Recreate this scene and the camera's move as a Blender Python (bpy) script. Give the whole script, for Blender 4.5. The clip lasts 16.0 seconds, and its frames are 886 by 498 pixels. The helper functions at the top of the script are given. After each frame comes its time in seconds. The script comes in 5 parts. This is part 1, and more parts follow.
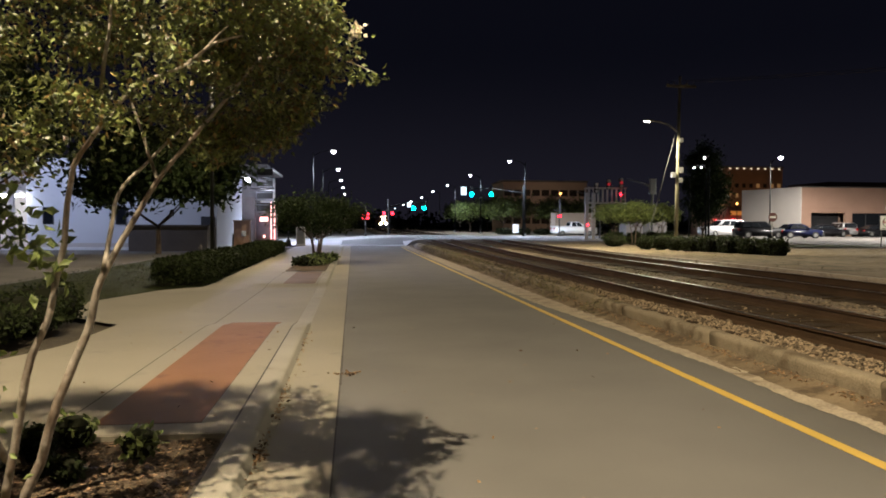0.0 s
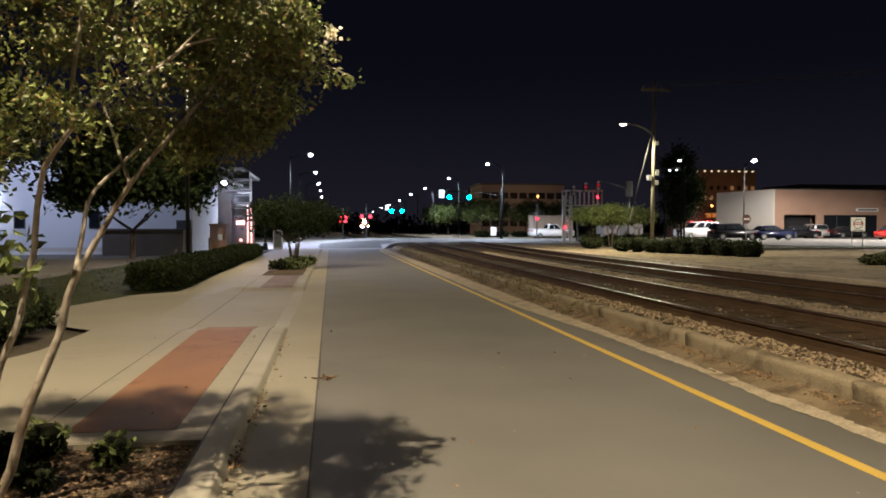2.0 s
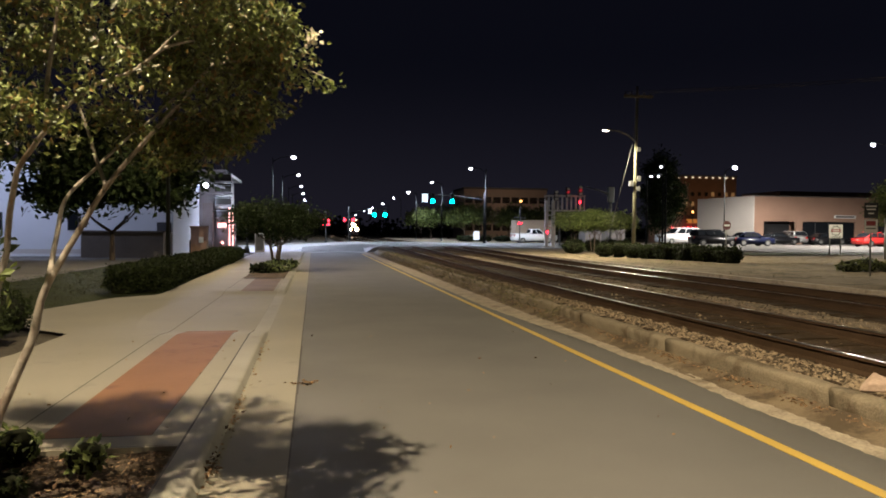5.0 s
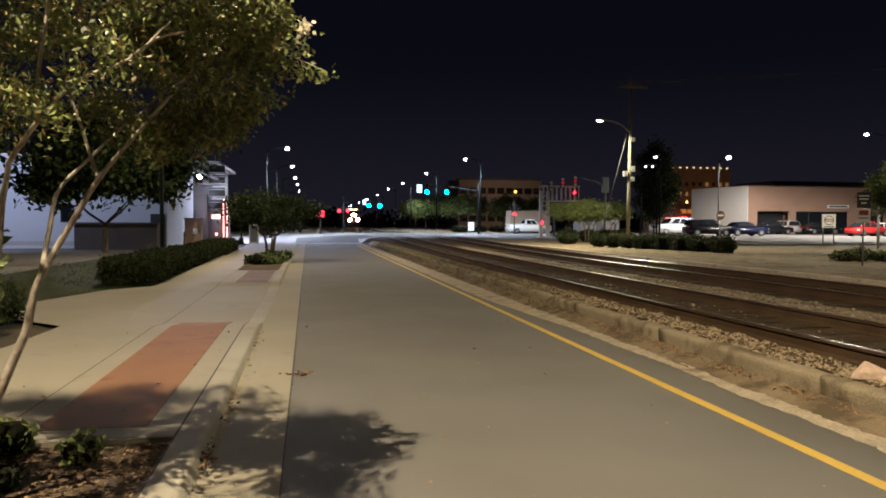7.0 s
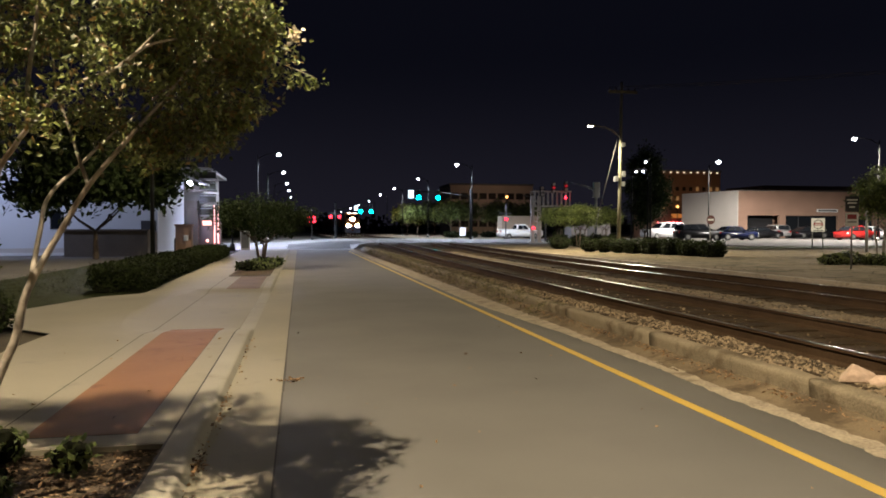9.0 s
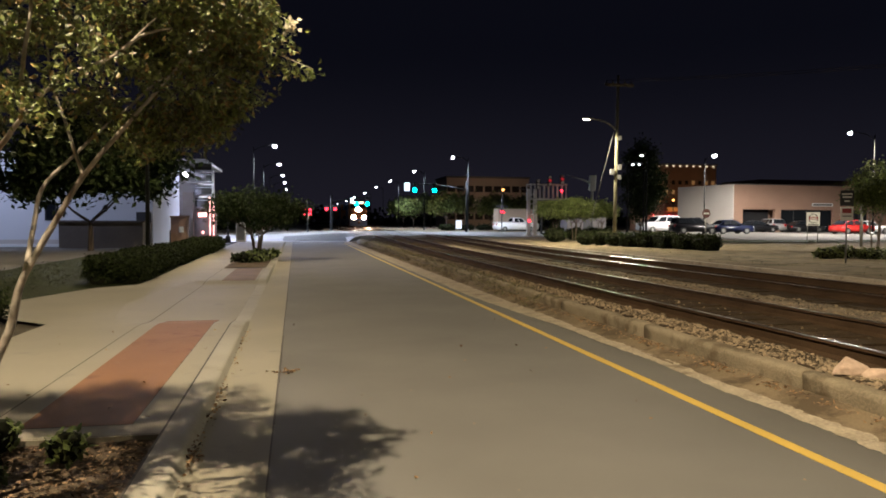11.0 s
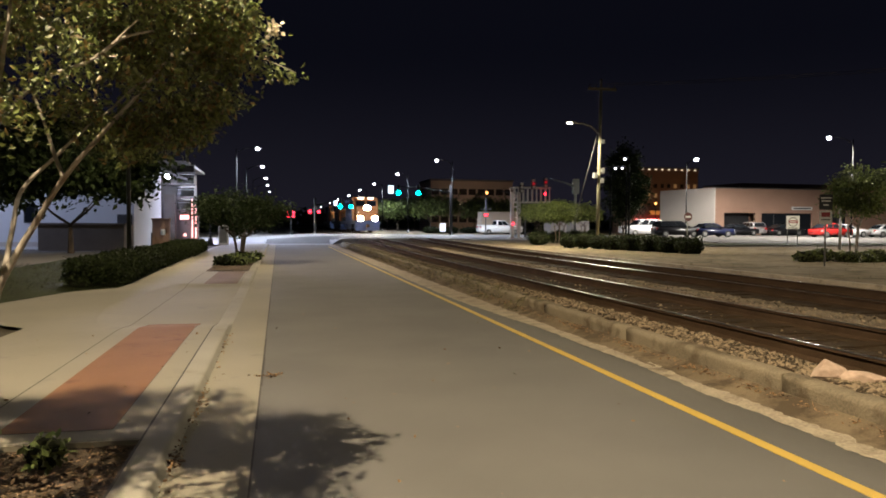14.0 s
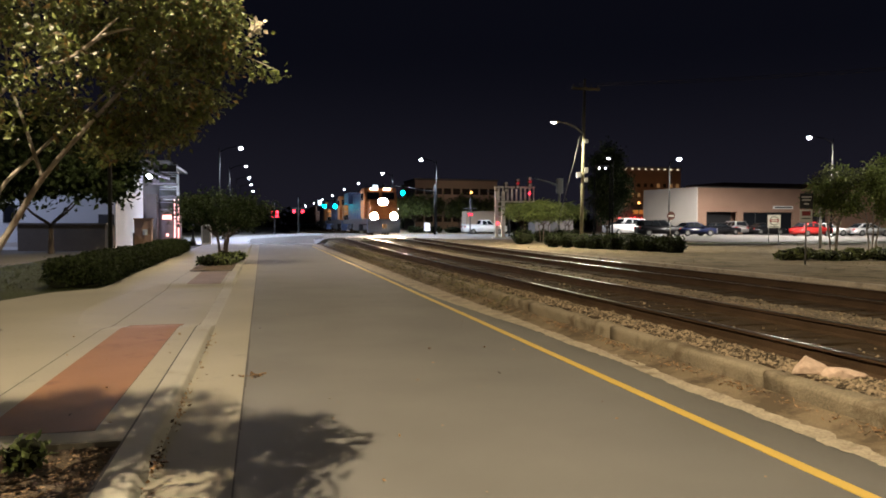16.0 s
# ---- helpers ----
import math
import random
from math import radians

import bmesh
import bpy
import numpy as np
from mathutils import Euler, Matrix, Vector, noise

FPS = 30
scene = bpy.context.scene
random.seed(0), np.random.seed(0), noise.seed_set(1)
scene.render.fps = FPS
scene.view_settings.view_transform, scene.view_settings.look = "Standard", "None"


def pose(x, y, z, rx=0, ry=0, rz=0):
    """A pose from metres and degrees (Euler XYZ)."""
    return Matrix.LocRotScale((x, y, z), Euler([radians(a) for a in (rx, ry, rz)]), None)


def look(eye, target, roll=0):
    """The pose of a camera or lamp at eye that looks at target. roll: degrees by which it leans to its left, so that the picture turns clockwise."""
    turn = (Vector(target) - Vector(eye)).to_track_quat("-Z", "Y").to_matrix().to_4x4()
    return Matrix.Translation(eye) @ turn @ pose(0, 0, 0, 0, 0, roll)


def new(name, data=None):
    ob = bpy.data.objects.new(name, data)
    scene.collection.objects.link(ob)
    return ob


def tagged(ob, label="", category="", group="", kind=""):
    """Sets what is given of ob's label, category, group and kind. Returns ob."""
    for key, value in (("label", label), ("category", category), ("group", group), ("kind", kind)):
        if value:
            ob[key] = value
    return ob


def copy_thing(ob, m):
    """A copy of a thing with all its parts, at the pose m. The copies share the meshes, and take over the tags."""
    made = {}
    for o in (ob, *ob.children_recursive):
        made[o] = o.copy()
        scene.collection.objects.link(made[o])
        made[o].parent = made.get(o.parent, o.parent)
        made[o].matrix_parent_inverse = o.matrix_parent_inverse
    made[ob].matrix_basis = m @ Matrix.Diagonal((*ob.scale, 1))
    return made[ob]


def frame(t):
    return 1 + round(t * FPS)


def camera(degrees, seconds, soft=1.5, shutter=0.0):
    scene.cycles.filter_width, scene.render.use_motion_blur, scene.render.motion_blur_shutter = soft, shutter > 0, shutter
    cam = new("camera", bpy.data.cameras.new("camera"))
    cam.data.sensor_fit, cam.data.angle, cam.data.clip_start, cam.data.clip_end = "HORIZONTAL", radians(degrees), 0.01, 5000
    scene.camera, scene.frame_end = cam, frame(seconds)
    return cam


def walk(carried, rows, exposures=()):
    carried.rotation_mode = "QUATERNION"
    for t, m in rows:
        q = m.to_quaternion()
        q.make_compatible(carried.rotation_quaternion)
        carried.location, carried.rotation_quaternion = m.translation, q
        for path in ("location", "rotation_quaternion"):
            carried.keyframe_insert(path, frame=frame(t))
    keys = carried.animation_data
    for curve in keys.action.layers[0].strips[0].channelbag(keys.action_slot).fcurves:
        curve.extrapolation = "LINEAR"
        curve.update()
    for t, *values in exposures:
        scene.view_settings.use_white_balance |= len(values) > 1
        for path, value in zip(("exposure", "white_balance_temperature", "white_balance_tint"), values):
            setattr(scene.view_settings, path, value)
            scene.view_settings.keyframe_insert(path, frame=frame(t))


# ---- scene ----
cam = camera(62.5, 16.0, soft=1.8)
# seconds, eye, target and roll of the hand-held camera
PATH = [
    (0, (0.006, 0.351, 1.555), (0.251, 2.335, 1.491), 0.2),
    (0.5, (0.009, 0.359, 1.557), (0.256, 2.343, 1.491), 0.3),
    (1, (0.01, 0.36, 1.555), (0.264, 2.343, 1.491), 0.4),
    (1.5, (0.012, 0.355, 1.553), (0.284, 2.335, 1.491), 0.3),
    (2, (0.015, 0.356, 1.558), (0.319, 2.332, 1.502), 0.0),
    (2.5, (0.051, 0.362, 1.556), (0.392, 2.332, 1.509), -0.4),
    (3, (0.072, 0.382, 1.559), (0.446, 2.346, 1.521), -0.5),
    (3.5, (0.062, 0.38, 1.564), (0.449, 2.342, 1.532), -0.4),
    (4, (0.04, 0.373, 1.572), (0.418, 2.337, 1.543), -0.0),
    (4.5, (0.034, 0.369, 1.572), (0.396, 2.336, 1.538), 0.3),
    (5, (0.034, 0.368, 1.568), (0.384, 2.337, 1.523), 0.4),
    (7.5, (0.042, 0.348, 1.566), (0.413, 2.312, 1.495), 0.2),
    (8, (0.051, 0.33, 1.559), (0.431, 2.293, 1.497), 0.2),
    (8.5, (0.042, 0.328, 1.565), (0.428, 2.29, 1.508), 0.1),
    (9, (0.045, 0.334, 1.567), (0.431, 2.296, 1.512), 0.0),
    (11.5, (0.046, 0.332, 1.559), (0.45, 2.289, 1.481), 0.3),
    (12, (0.048, 0.335, 1.558), (0.463, 2.29, 1.48), 0.3),
    (12.5, (0.047, 0.331, 1.561), (0.472, 2.285, 1.486), 0.3),
    (13, (0.045, 0.332, 1.565), (0.478, 2.283, 1.494), 0.4),
    (13.5, (0.048, 0.329, 1.566), (0.485, 2.28, 1.498), 0.3),
    (14, (0.048, 0.325, 1.567), (0.488, 2.275, 1.5), 0.3),
    (14.5, (0.047, 0.331, 1.567), (0.491, 2.28, 1.499), 0.2),
    (15, (0.048, 0.326, 1.566), (0.501, 2.273, 1.497), 0.1),
    (15.5, (0.052, 0.326, 1.565), (0.516, 2.27, 1.495), 0.1),
    (16, (0.05, 0.324, 1.562), (0.531, 2.264, 1.494), 0.2),
]
walk(cam, [(t, look(eye, target, roll)) for t, eye, target, roll in PATH], exposures=[(0, 0.08), (16, 0.08)])

# ---- night sky and lamps ----
world = bpy.data.worlds.new("night_sky")
scene.world = world
world.use_nodes = True
wn, wl = world.node_tree.nodes, world.node_tree.links
bg = wn["Background"]
wtex, wsep, wramp = wn.new("ShaderNodeTexCoord"), wn.new("ShaderNodeSeparateXYZ"), wn.new("ShaderNodeValToRGB")
wl.new(wtex.outputs["Generated"], wsep.inputs[0])
wl.new(wsep.outputs["Z"], wramp.inputs[0])
wl.new(wramp.outputs[0], bg.inputs[0])
wramp.color_ramp.elements[0].color = (0.0100, 0.0094, 0.0150, 1)
wramp.color_ramp.interpolation = "EASE"
wramp.color_ramp.elements[1].position = 0.24
wramp.color_ramp.elements[1].color = (0.0028, 0.0030, 0.0058, 1)
bg.inputs[1].default_value = 1.0

WARM, COOL, AMBER = (1.0, 0.83, 0.58), (0.72, 0.82, 1.0), (1.0, 0.62, 0.32)


def lamp_light(name, at, watts, colour, radius=0.12, cone=160, aim=None):
    data = bpy.data.lights.new(name, "SPOT")
    data.energy, data.color, data.shadow_soft_size = watts, colour, radius
    data.spot_size, data.spot_blend = radians(cone), 0.35
    ob = new(name, data)
    ob.matrix_world = look(at, aim or (at[0], at[1] + 0.01, 0))
    return ob


# street lamps: over the tree bed, along the kerb, on the utility pole, on the lot and at the crossing
lamp_light("street_light", (-1.65, 1.95, 8.7), 9200, WARM, 0.05)
lamp_light("street_light", (-4.4, 29.0, 8.7), 4600, WARM)
lamp_light("street_light", (-1.9, 74.0, 8.5), 13000, COOL)
lamp_light("street_light", (-1.9, 97.0, 8.5), 9000, COOL)
lamp_light("street_light", (17.7, 82.0, 8.5), 10000, COOL)
lamp_light("street_light", (17.1, 106.0, 8.5), 9000, COOL)
lamp_light("street_light", (17.1, 133.0, 8.5), 9000, COOL)
lamp_light("pole_light", (14.75, 36.3, 6.75), 6800, (1.0, 0.88, 0.62))
lamp_light("lot_light", (46.25, 75.0, 8.8), 9000, (1.0, 0.93, 0.85), cone=178)
# unseen lamp added right of the view to light verge and lot trees
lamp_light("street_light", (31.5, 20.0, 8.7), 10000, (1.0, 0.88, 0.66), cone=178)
lamp_light("lot_light", (50.9, 60.0, 9.5), 27000, (1.0, 0.93, 0.85), cone=178)
lamp_light("flood_and_fill_light", (-8.9, 65.5, 5.4), 17000, (0.66, 0.68, 1.0), 0.2, 110, (2, 54, 0))
# two fill spots without fixtures, added to brighten corner building and white wall
lamp_light("flood_and_fill_light", (-8.0, 63.0, 5.0), 160, COOL, 0.1, 160, (-8, 68, 4.2))
lamp_light("flood_and_fill_light", (-19.0, 42.0, 7.0), 1950, (0.6, 0.68, 1.0), 0.2, 150, (-17, 51, 0.5))


# ---- materials ----
def material(name, colour, rough=0.8, metal=0.0, vary=0.25, scale=6.0, fine=60.0, bump=0.3, depth=0.004, dirt=None,
             dirt_at=0.6, emit=None, strength=0.0, island=0.0, leafy=0.0, spec=0.5):
    m = bpy.data.materials.new(name)
    m.use_nodes = True
    n, l = m.node_tree.nodes, m.node_tree.links
    b = n["Principled BSDF"]
    b.inputs["Roughness"].default_value, b.inputs["Metallic"].default_value = rough, metal
    b.inputs["Specular IOR Level"].default_value = spec
    if emit:
        b.inputs["Base Color"].default_value = (*colour, 1)
        b.inputs["Emission Color"].default_value = (*emit, 1)
        b.inputs["Emission Strength"].default_value = strength
        return m
    geo = n.new("ShaderNodeNewGeometry")
    big, small = n.new("ShaderNodeTexNoise"), n.new("ShaderNodeTexNoise")
    big.inputs["Scale"].default_value, big.inputs["Detail"].default_value = 1.0 / scale * 6, 5
    small.inputs["Scale"].default_value, small.inputs["Detail"].default_value = fine, 4
    l.new(geo.outputs["Position"], big.inputs["Vector"])
    l.new(geo.outputs["Position"], small.inputs["Vector"])
    add = n.new("ShaderNodeMath")
    add.operation = "ADD"
    l.new(big.outputs["Fac"], add.inputs[0])
    l.new(small.outputs["Fac"], add.inputs[1])
    fac = add.outputs[0]
    if island:
        mul, add2 = n.new("ShaderNodeMath"), n.new("ShaderNodeMath")
        mul.operation, mul.inputs[1].default_value = "MULTIPLY_ADD", island
        mul.inputs[2].default_value = -island / 2
        add2.operation = "ADD"
        l.new(geo.outputs["Random Per Island"], mul.inputs[0])
        l.new(mul.outputs[0], add2.inputs[0])
        l.new(fac, add2.inputs[1])
        fac = add2.outputs[0]
    ramp = n.new("ShaderNodeMapRange")
    ramp.inputs[1].default_value, ramp.inputs[2].default_value = 0.6, 1.4
    ramp.inputs[3].default_value, ramp.inputs[4].default_value = 1 - vary, 1 + vary
    l.new(fac, ramp.inputs[0])
    mix = n.new("ShaderNodeVectorMath")
    mix.operation = "SCALE"
    mix.inputs[0].default_value = colour
    l.new(ramp.outputs[0], mix.inputs["Scale"])
    out = mix.outputs[0]
    if dirt:
        patch, edge, blend = n.new("ShaderNodeTexNoise"), n.new("ShaderNodeMapRange"), n.new("ShaderNodeMix")
        patch.inputs["Scale"].default_value, patch.inputs["Detail"].default_value = 1.7, 7
        patch.inputs["Roughness"].default_value = 0.65
        l.new(geo.outputs["Position"], patch.inputs["Vector"])
        edge.inputs[1].default_value, edge.inputs[2].default_value = dirt_at, dirt_at + 0.12
        l.new(patch.outputs["Fac"], edge.inputs[0])
        blend.data_type = "RGBA"
        l.new(edge.outputs[0], blend.inputs[0])
        l.new(out, blend.inputs[6])
        blend.inputs[7].default_value = (*dirt, 1)
        out = blend.outputs[2]
    l.new(out, b.inputs["Base Color"])
    if bump:
        bm_ = n.new("ShaderNodeBump")
        bm_.inputs["Strength"].default_value, bm_.inputs["Distance"].default_value = bump, depth
        l.new(small.outputs["Fac"], bm_.inputs["Height"])
        l.new(bm_.outputs[0], b.inputs["Normal"])
    if leafy:
        tr, ms = n.new("ShaderNodeBsdfTranslucent"), n.new("ShaderNodeMixShader")
        l.new(out, tr.inputs[0])
        ms.inputs[0].default_value = leafy
        l.new(b.outputs[0], ms.inputs[1])
        l.new(tr.outputs[0], ms.inputs[2])
        l.new(ms.outputs[0], n["Material Output"].inputs[0])
    return m


def glass(name, tint=(0.012, 0.014, 0.017), rough=0.12):
    return material(name, tint, rough, 0.0, 0.1, bump=0, spec=0.35)


ASPHALT = material("asphalt", (0.104, 0.097, 0.086), 0.85, vary=0.22, scale=9, fine=220, bump=0.5, depth=0.003, dirt=(0.098, 0.09, 0.079), dirt_at=0.62, spec=0.25)
ASPHALT_OLD = material("old_asphalt", (0.12, 0.112, 0.10), 0.85, vary=0.25, scale=9, fine=160, bump=0.4, spec=0.25)
CONCRETE = material("pavement_concrete", (0.225, 0.202, 0.152), 0.85, vary=0.16, scale=14, fine=150, bump=0.35, depth=0.003, dirt=(0.185, 0.166, 0.132), dirt_at=0.6, spec=0.08)
KERB = material("kerb_concrete", (0.25, 0.23, 0.185), 0.85, vary=0.2, scale=8, fine=120, bump=0.35, dirt=(0.2, 0.175, 0.13), dirt_at=0.58, spec=0.08)
OLD_CONCRETE = material("weathered_concrete", (0.215, 0.175, 0.118), 0.9, vary=0.35, scale=3, fine=45, bump=0.9, depth=0.014, dirt=(0.11, 0.083, 0.052), dirt_at=0.52, spec=0.08)
SAND = material("sandy_dirt", (0.165, 0.125, 0.078), 0.95, vary=0.3, scale=4, fine=80, bump=0.6, depth=0.01, dirt=(0.085, 0.063, 0.04), dirt_at=0.48, spec=0.08)
PALE_EDGE = material("worn_concrete_edge", (0.30, 0.25, 0.18), 0.9, vary=0.45, scale=1.5, fine=40, bump=0.9, depth=0.012, dirt=(0.16, 0.125, 0.085), dirt_at=0.56, spec=0.08)
BRICK = material("clay_paver", (0.178, 0.09, 0.046), 0.85, vary=0.15, scale=4, fine=90, bump=0.4, dirt=(0.125, 0.058, 0.036), dirt_at=0.56, spec=0.08)
BRICK_DULL = material("dull_paver", (0.15, 0.105, 0.075), 0.9, vary=0.2, scale=4, fine=90, bump=0.4, spec=0.08)
DARK_BAND = material("dark_road_band", (0.05, 0.048, 0.048), 0.85, vary=0.3, scale=5, fine=120, bump=0.4, spec=0.25)
MULCH = material("mulch", (0.085, 0.062, 0.042), 0.95, vary=0.6, scale=2, fine=45, bump=1.0, depth=0.02, spec=0.08)
CHIP = material("mulch_chips", (0.15, 0.10, 0.062), 0.9, vary=0.8, scale=3, fine=60, bump=0.3, island=1.4, spec=0.08)
THIN_JOINT = material("thin_joint_dirt", (0.13, 0.115, 0.09), 0.95, bump=0.2, spec=0.1)
INNER_SHADE = material("inner_shade", (0.012, 0.013, 0.007), 0.95, bump=0.4, spec=0.05)
CRACK = material("joint_dirt", (0.045, 0.038, 0.03), 0.95, bump=0.2)
SOIL = material("dark_soil", (0.06, 0.05, 0.035), 0.95, vary=0.4, scale=8, fine=20, bump=0.8, depth=0.02, spec=0.08)
GRASS = material("grass", (0.036, 0.042, 0.014), 0.9, vary=0.5, scale=4, fine=60, bump=1.0, depth=0.03, spec=0.08)
VERGE = material("dry_verge", (0.175, 0.138, 0.088), 0.95, vary=0.4, scale=10, fine=30, bump=0.8, depth=0.015, dirt=(0.09, 0.072, 0.042), dirt_at=0.5, spec=0.08)
LOT = material("lot_concrete", (0.13, 0.122, 0.113), 0.85, vary=0.15, scale=14, fine=60, bump=0.3, spec=0.08)
BALLAST = material("ballast_bed", (0.05, 0.034, 0.019), 0.95, vary=0.6, scale=5, fine=24, bump=1.0, depth=0.04, spec=0.08)
SHOULDER = material("stone_shoulder", (0.16, 0.125, 0.085), 0.95, vary=0.7, scale=3, fine=34, bump=1.0, depth=0.03, spec=0.08)
STONE = material("ballast_stone", (0.165, 0.125, 0.08), 0.9, vary=0.75, scale=5, fine=50, bump=0.4, depth=0.006, island=1.2, spec=0.08)
PINK_ROCK = material("pink_rock", (0.46, 0.33, 0.24), 0.9, vary=0.25, scale=2, fine=22, bump=0.8, depth=0.02)
RUST = material("rusty_rail", (0.05, 0.031, 0.018), 0.95, 0.0, vary=0.4, scale=3, fine=60, bump=0.4, spec=0.02)
RAIL_TOP = material("polished_rail", (0.34, 0.32, 0.29), 0.28, 1.0, vary=0.5, scale=3, fine=50, bump=0.05)
TIE = material("creosoted_timber", (0.042, 0.028, 0.016), 0.95, vary=0.5, scale=3, fine=40, bump=0.6, spec=0.08)
PLANK = material("crossing_panel", (0.17, 0.165, 0.16), 0.8, vary=0.25, scale=4, fine=50, bump=0.3)
YELLOW = material("yellow_road_paint", (0.42, 0.275, 0.046), 0.7, vary=0.14, scale=3, fine=90, bump=0.3, dirt=(0.34, 0.205, 0.045), dirt_at=0.62)
WHITE_PAINT = material("white_paint", (0.7, 0.7, 0.68), 0.6, vary=0.12, scale=5, fine=40, bump=0.1)
STREET = material("cross_street", (0.21, 0.205, 0.21), 0.85, vary=0.22, scale=12, fine=60, bump=0.3, spec=0.25)
BARK = material("pale_bark", (0.27, 0.235, 0.19), 0.8, vary=0.5, scale=0.7, fine=28, bump=0.6, depth=0.006, dirt=(0.15, 0.11, 0.078), dirt_at=0.5)
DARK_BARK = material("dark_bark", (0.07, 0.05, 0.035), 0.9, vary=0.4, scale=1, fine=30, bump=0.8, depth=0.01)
LEAF = material("leaf", (0.098, 0.115, 0.03), 0.5, vary=0.65, scale=1.2, fine=6, bump=0, island=1.0, leafy=0.18)
LEAF_RUST = material("autumn_leaf", (0.14, 0.095, 0.03), 0.55, vary=0.5, scale=1.2, fine=6, bump=0, island=1.1, leafy=0.3)
# leaf of unlit trees: the missing lamplight is put into the colour
LEAF_UNLIT = material("unlit_leaf", (0.022, 0.032, 0.011), 0.6, vary=0.5, scale=2, fine=6, bump=0, island=1.2, leafy=0.2, spec=0.08)
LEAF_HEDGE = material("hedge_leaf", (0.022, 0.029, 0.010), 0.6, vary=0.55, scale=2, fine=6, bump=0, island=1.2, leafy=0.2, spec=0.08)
# brighter copy: lamplight partly in the colour; fresh shoots use it too
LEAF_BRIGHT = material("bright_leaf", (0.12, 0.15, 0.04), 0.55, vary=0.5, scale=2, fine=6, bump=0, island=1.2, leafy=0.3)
LEAF_DRY = material("dry_grass", (0.12, 0.10, 0.045), 0.8, vary=0.5, scale=2, fine=8, bump=0, island=1.2)
DRY_LEAF = material("dry_leaf", (0.17, 0.10, 0.045), 0.8, vary=0.6, scale=2, fine=20, bump=0, island=1.2)
BLOSSOM = material("white_blossom", (0.75, 0.68, 0.55), 0.7, vary=0.2, scale=1, fine=30, bump=0, island=0.6, leafy=0.3)
# near-black in place of grey, so poles near the lamp spots read dim
POLE_DARK = material("unlit_pole_black", (0.014, 0.014, 0.014), 0.95, vary=0.2, bump=0, spec=0.1)
STEEL = material("galvanised_steel", (0.2, 0.2, 0.19), 0.5, 0.6, vary=0.2, scale=3, fine=30, bump=0.1)
SILVER = material("silver_painted_steel", (0.62, 0.60, 0.57), 0.55, 0.1, vary=0.18, scale=3, fine=30, bump=0.1)
POLE_WOOD = material("pole_timber", (0.13, 0.12, 0.075), 0.9, vary=0.35, scale=2, fine=24, bump=0.5, depth=0.01)
BLACK = material("black_paint", (0.018, 0.018, 0.02), 0.5, vary=0.2, bump=0.05)
DARK_GREY = material("dark_grey_metal", (0.055, 0.055, 0.058), 0.55, 0.2, vary=0.2, bump=0.1)
RUBBER = material("tyre_rubber", (0.02, 0.02, 0.02), 0.85, vary=0.2, bump=0.2)
GLASS = glass("dark_glass")
STUCCO = material("white_stucco", (0.66, 0.68, 0.72), 0.9, vary=0.08, scale=20, fine=30, bump=0.3, dirt=(0.55, 0.56, 0.6), dirt_at=0.62)
PALE_WALL = material("pale_painted_wall", (0.56, 0.52, 0.48), 0.85, vary=0.08, scale=20, fine=20, bump=0.2)
TAN_WALL = material("tan_brick_wall", (0.34, 0.21, 0.15), 0.9, vary=0.16, scale=14, fine=18, bump=0.3)
GREY_WALL = material("grey_rendered_wall", (0.17, 0.155, 0.15), 0.9, vary=0.15, scale=8, fine=16, bump=0.3)
BLOCK_WALL = material("block_wall", (0.16, 0.135, 0.115), 0.9, vary=0.2, scale=6, fine=16, bump=0.5)
BROWN_BRICK = material("brown_brick", (0.22, 0.12, 0.075), 0.9, vary=0.2, scale=12, fine=8, bump=0.2)
OFFICE = material("office_concrete", (0.34, 0.27, 0.21), 0.9, vary=0.12, scale=20, fine=8, bump=0.2)
ROOF = material("flat_roof", (0.10, 0.095, 0.09), 0.9, vary=0.2, bump=0.2)
SIGN_WHITE = material("sign_white", (0.78, 0.78, 0.76), 0.45, vary=0.06, bump=0)
SIGN_RED = material("sign_red", (0.32, 0.03, 0.035), 0.45, vary=0.06, bump=0)
# sign red darkened in colour, since the sign's face gets little light
UNLIT_RED = material("unlit_sign_red", (0.11, 0.03, 0.03), 0.6, vary=0.2, bump=0)
SIGN_BLACK = material("sign_black", (0.02, 0.02, 0.022), 0.5, vary=0.06, bump=0)
ORANGE = material("loco_orange", (0.42, 0.15, 0.035), 0.55, vary=0.2, scale=3, fine=14, bump=0.1, dirt=(0.27, 0.10, 0.03), dirt_at=0.62)
NAVY = material("loco_navy", (0.03, 0.045, 0.095), 0.5, vary=0.25, scale=3, fine=14, bump=0.1)
WAGON = material("wagon_brown", (0.10, 0.05, 0.032), 0.8, vary=0.35, scale=3, fine=12, bump=0.2)
LAMP_COOL = material("lamp_glass_cool", (0.8, 0.8, 0.8), 0.4, emit=(0.86, 0.9, 1.0), strength=38)
LAMP_WARM = material("lamp_glass_warm", (0.8, 0.8, 0.8), 0.4, emit=(1.0, 0.9, 0.72), strength=30)
LAMP_AMBER = material("lamp_glass_amber", (0.8, 0.7, 0.5), 0.4, emit=(1.0, 0.42, 0.1), strength=5)
HEADLIGHT = material("headlight_glass", (0.8, 0.8, 0.8), 0.3, emit=(1.0, 0.78, 0.55), strength=1500)
DITCH = material("ditch_light_glass", (0.8, 0.8, 0.8), 0.3, emit=(1.0, 0.72, 0.45), strength=1200)
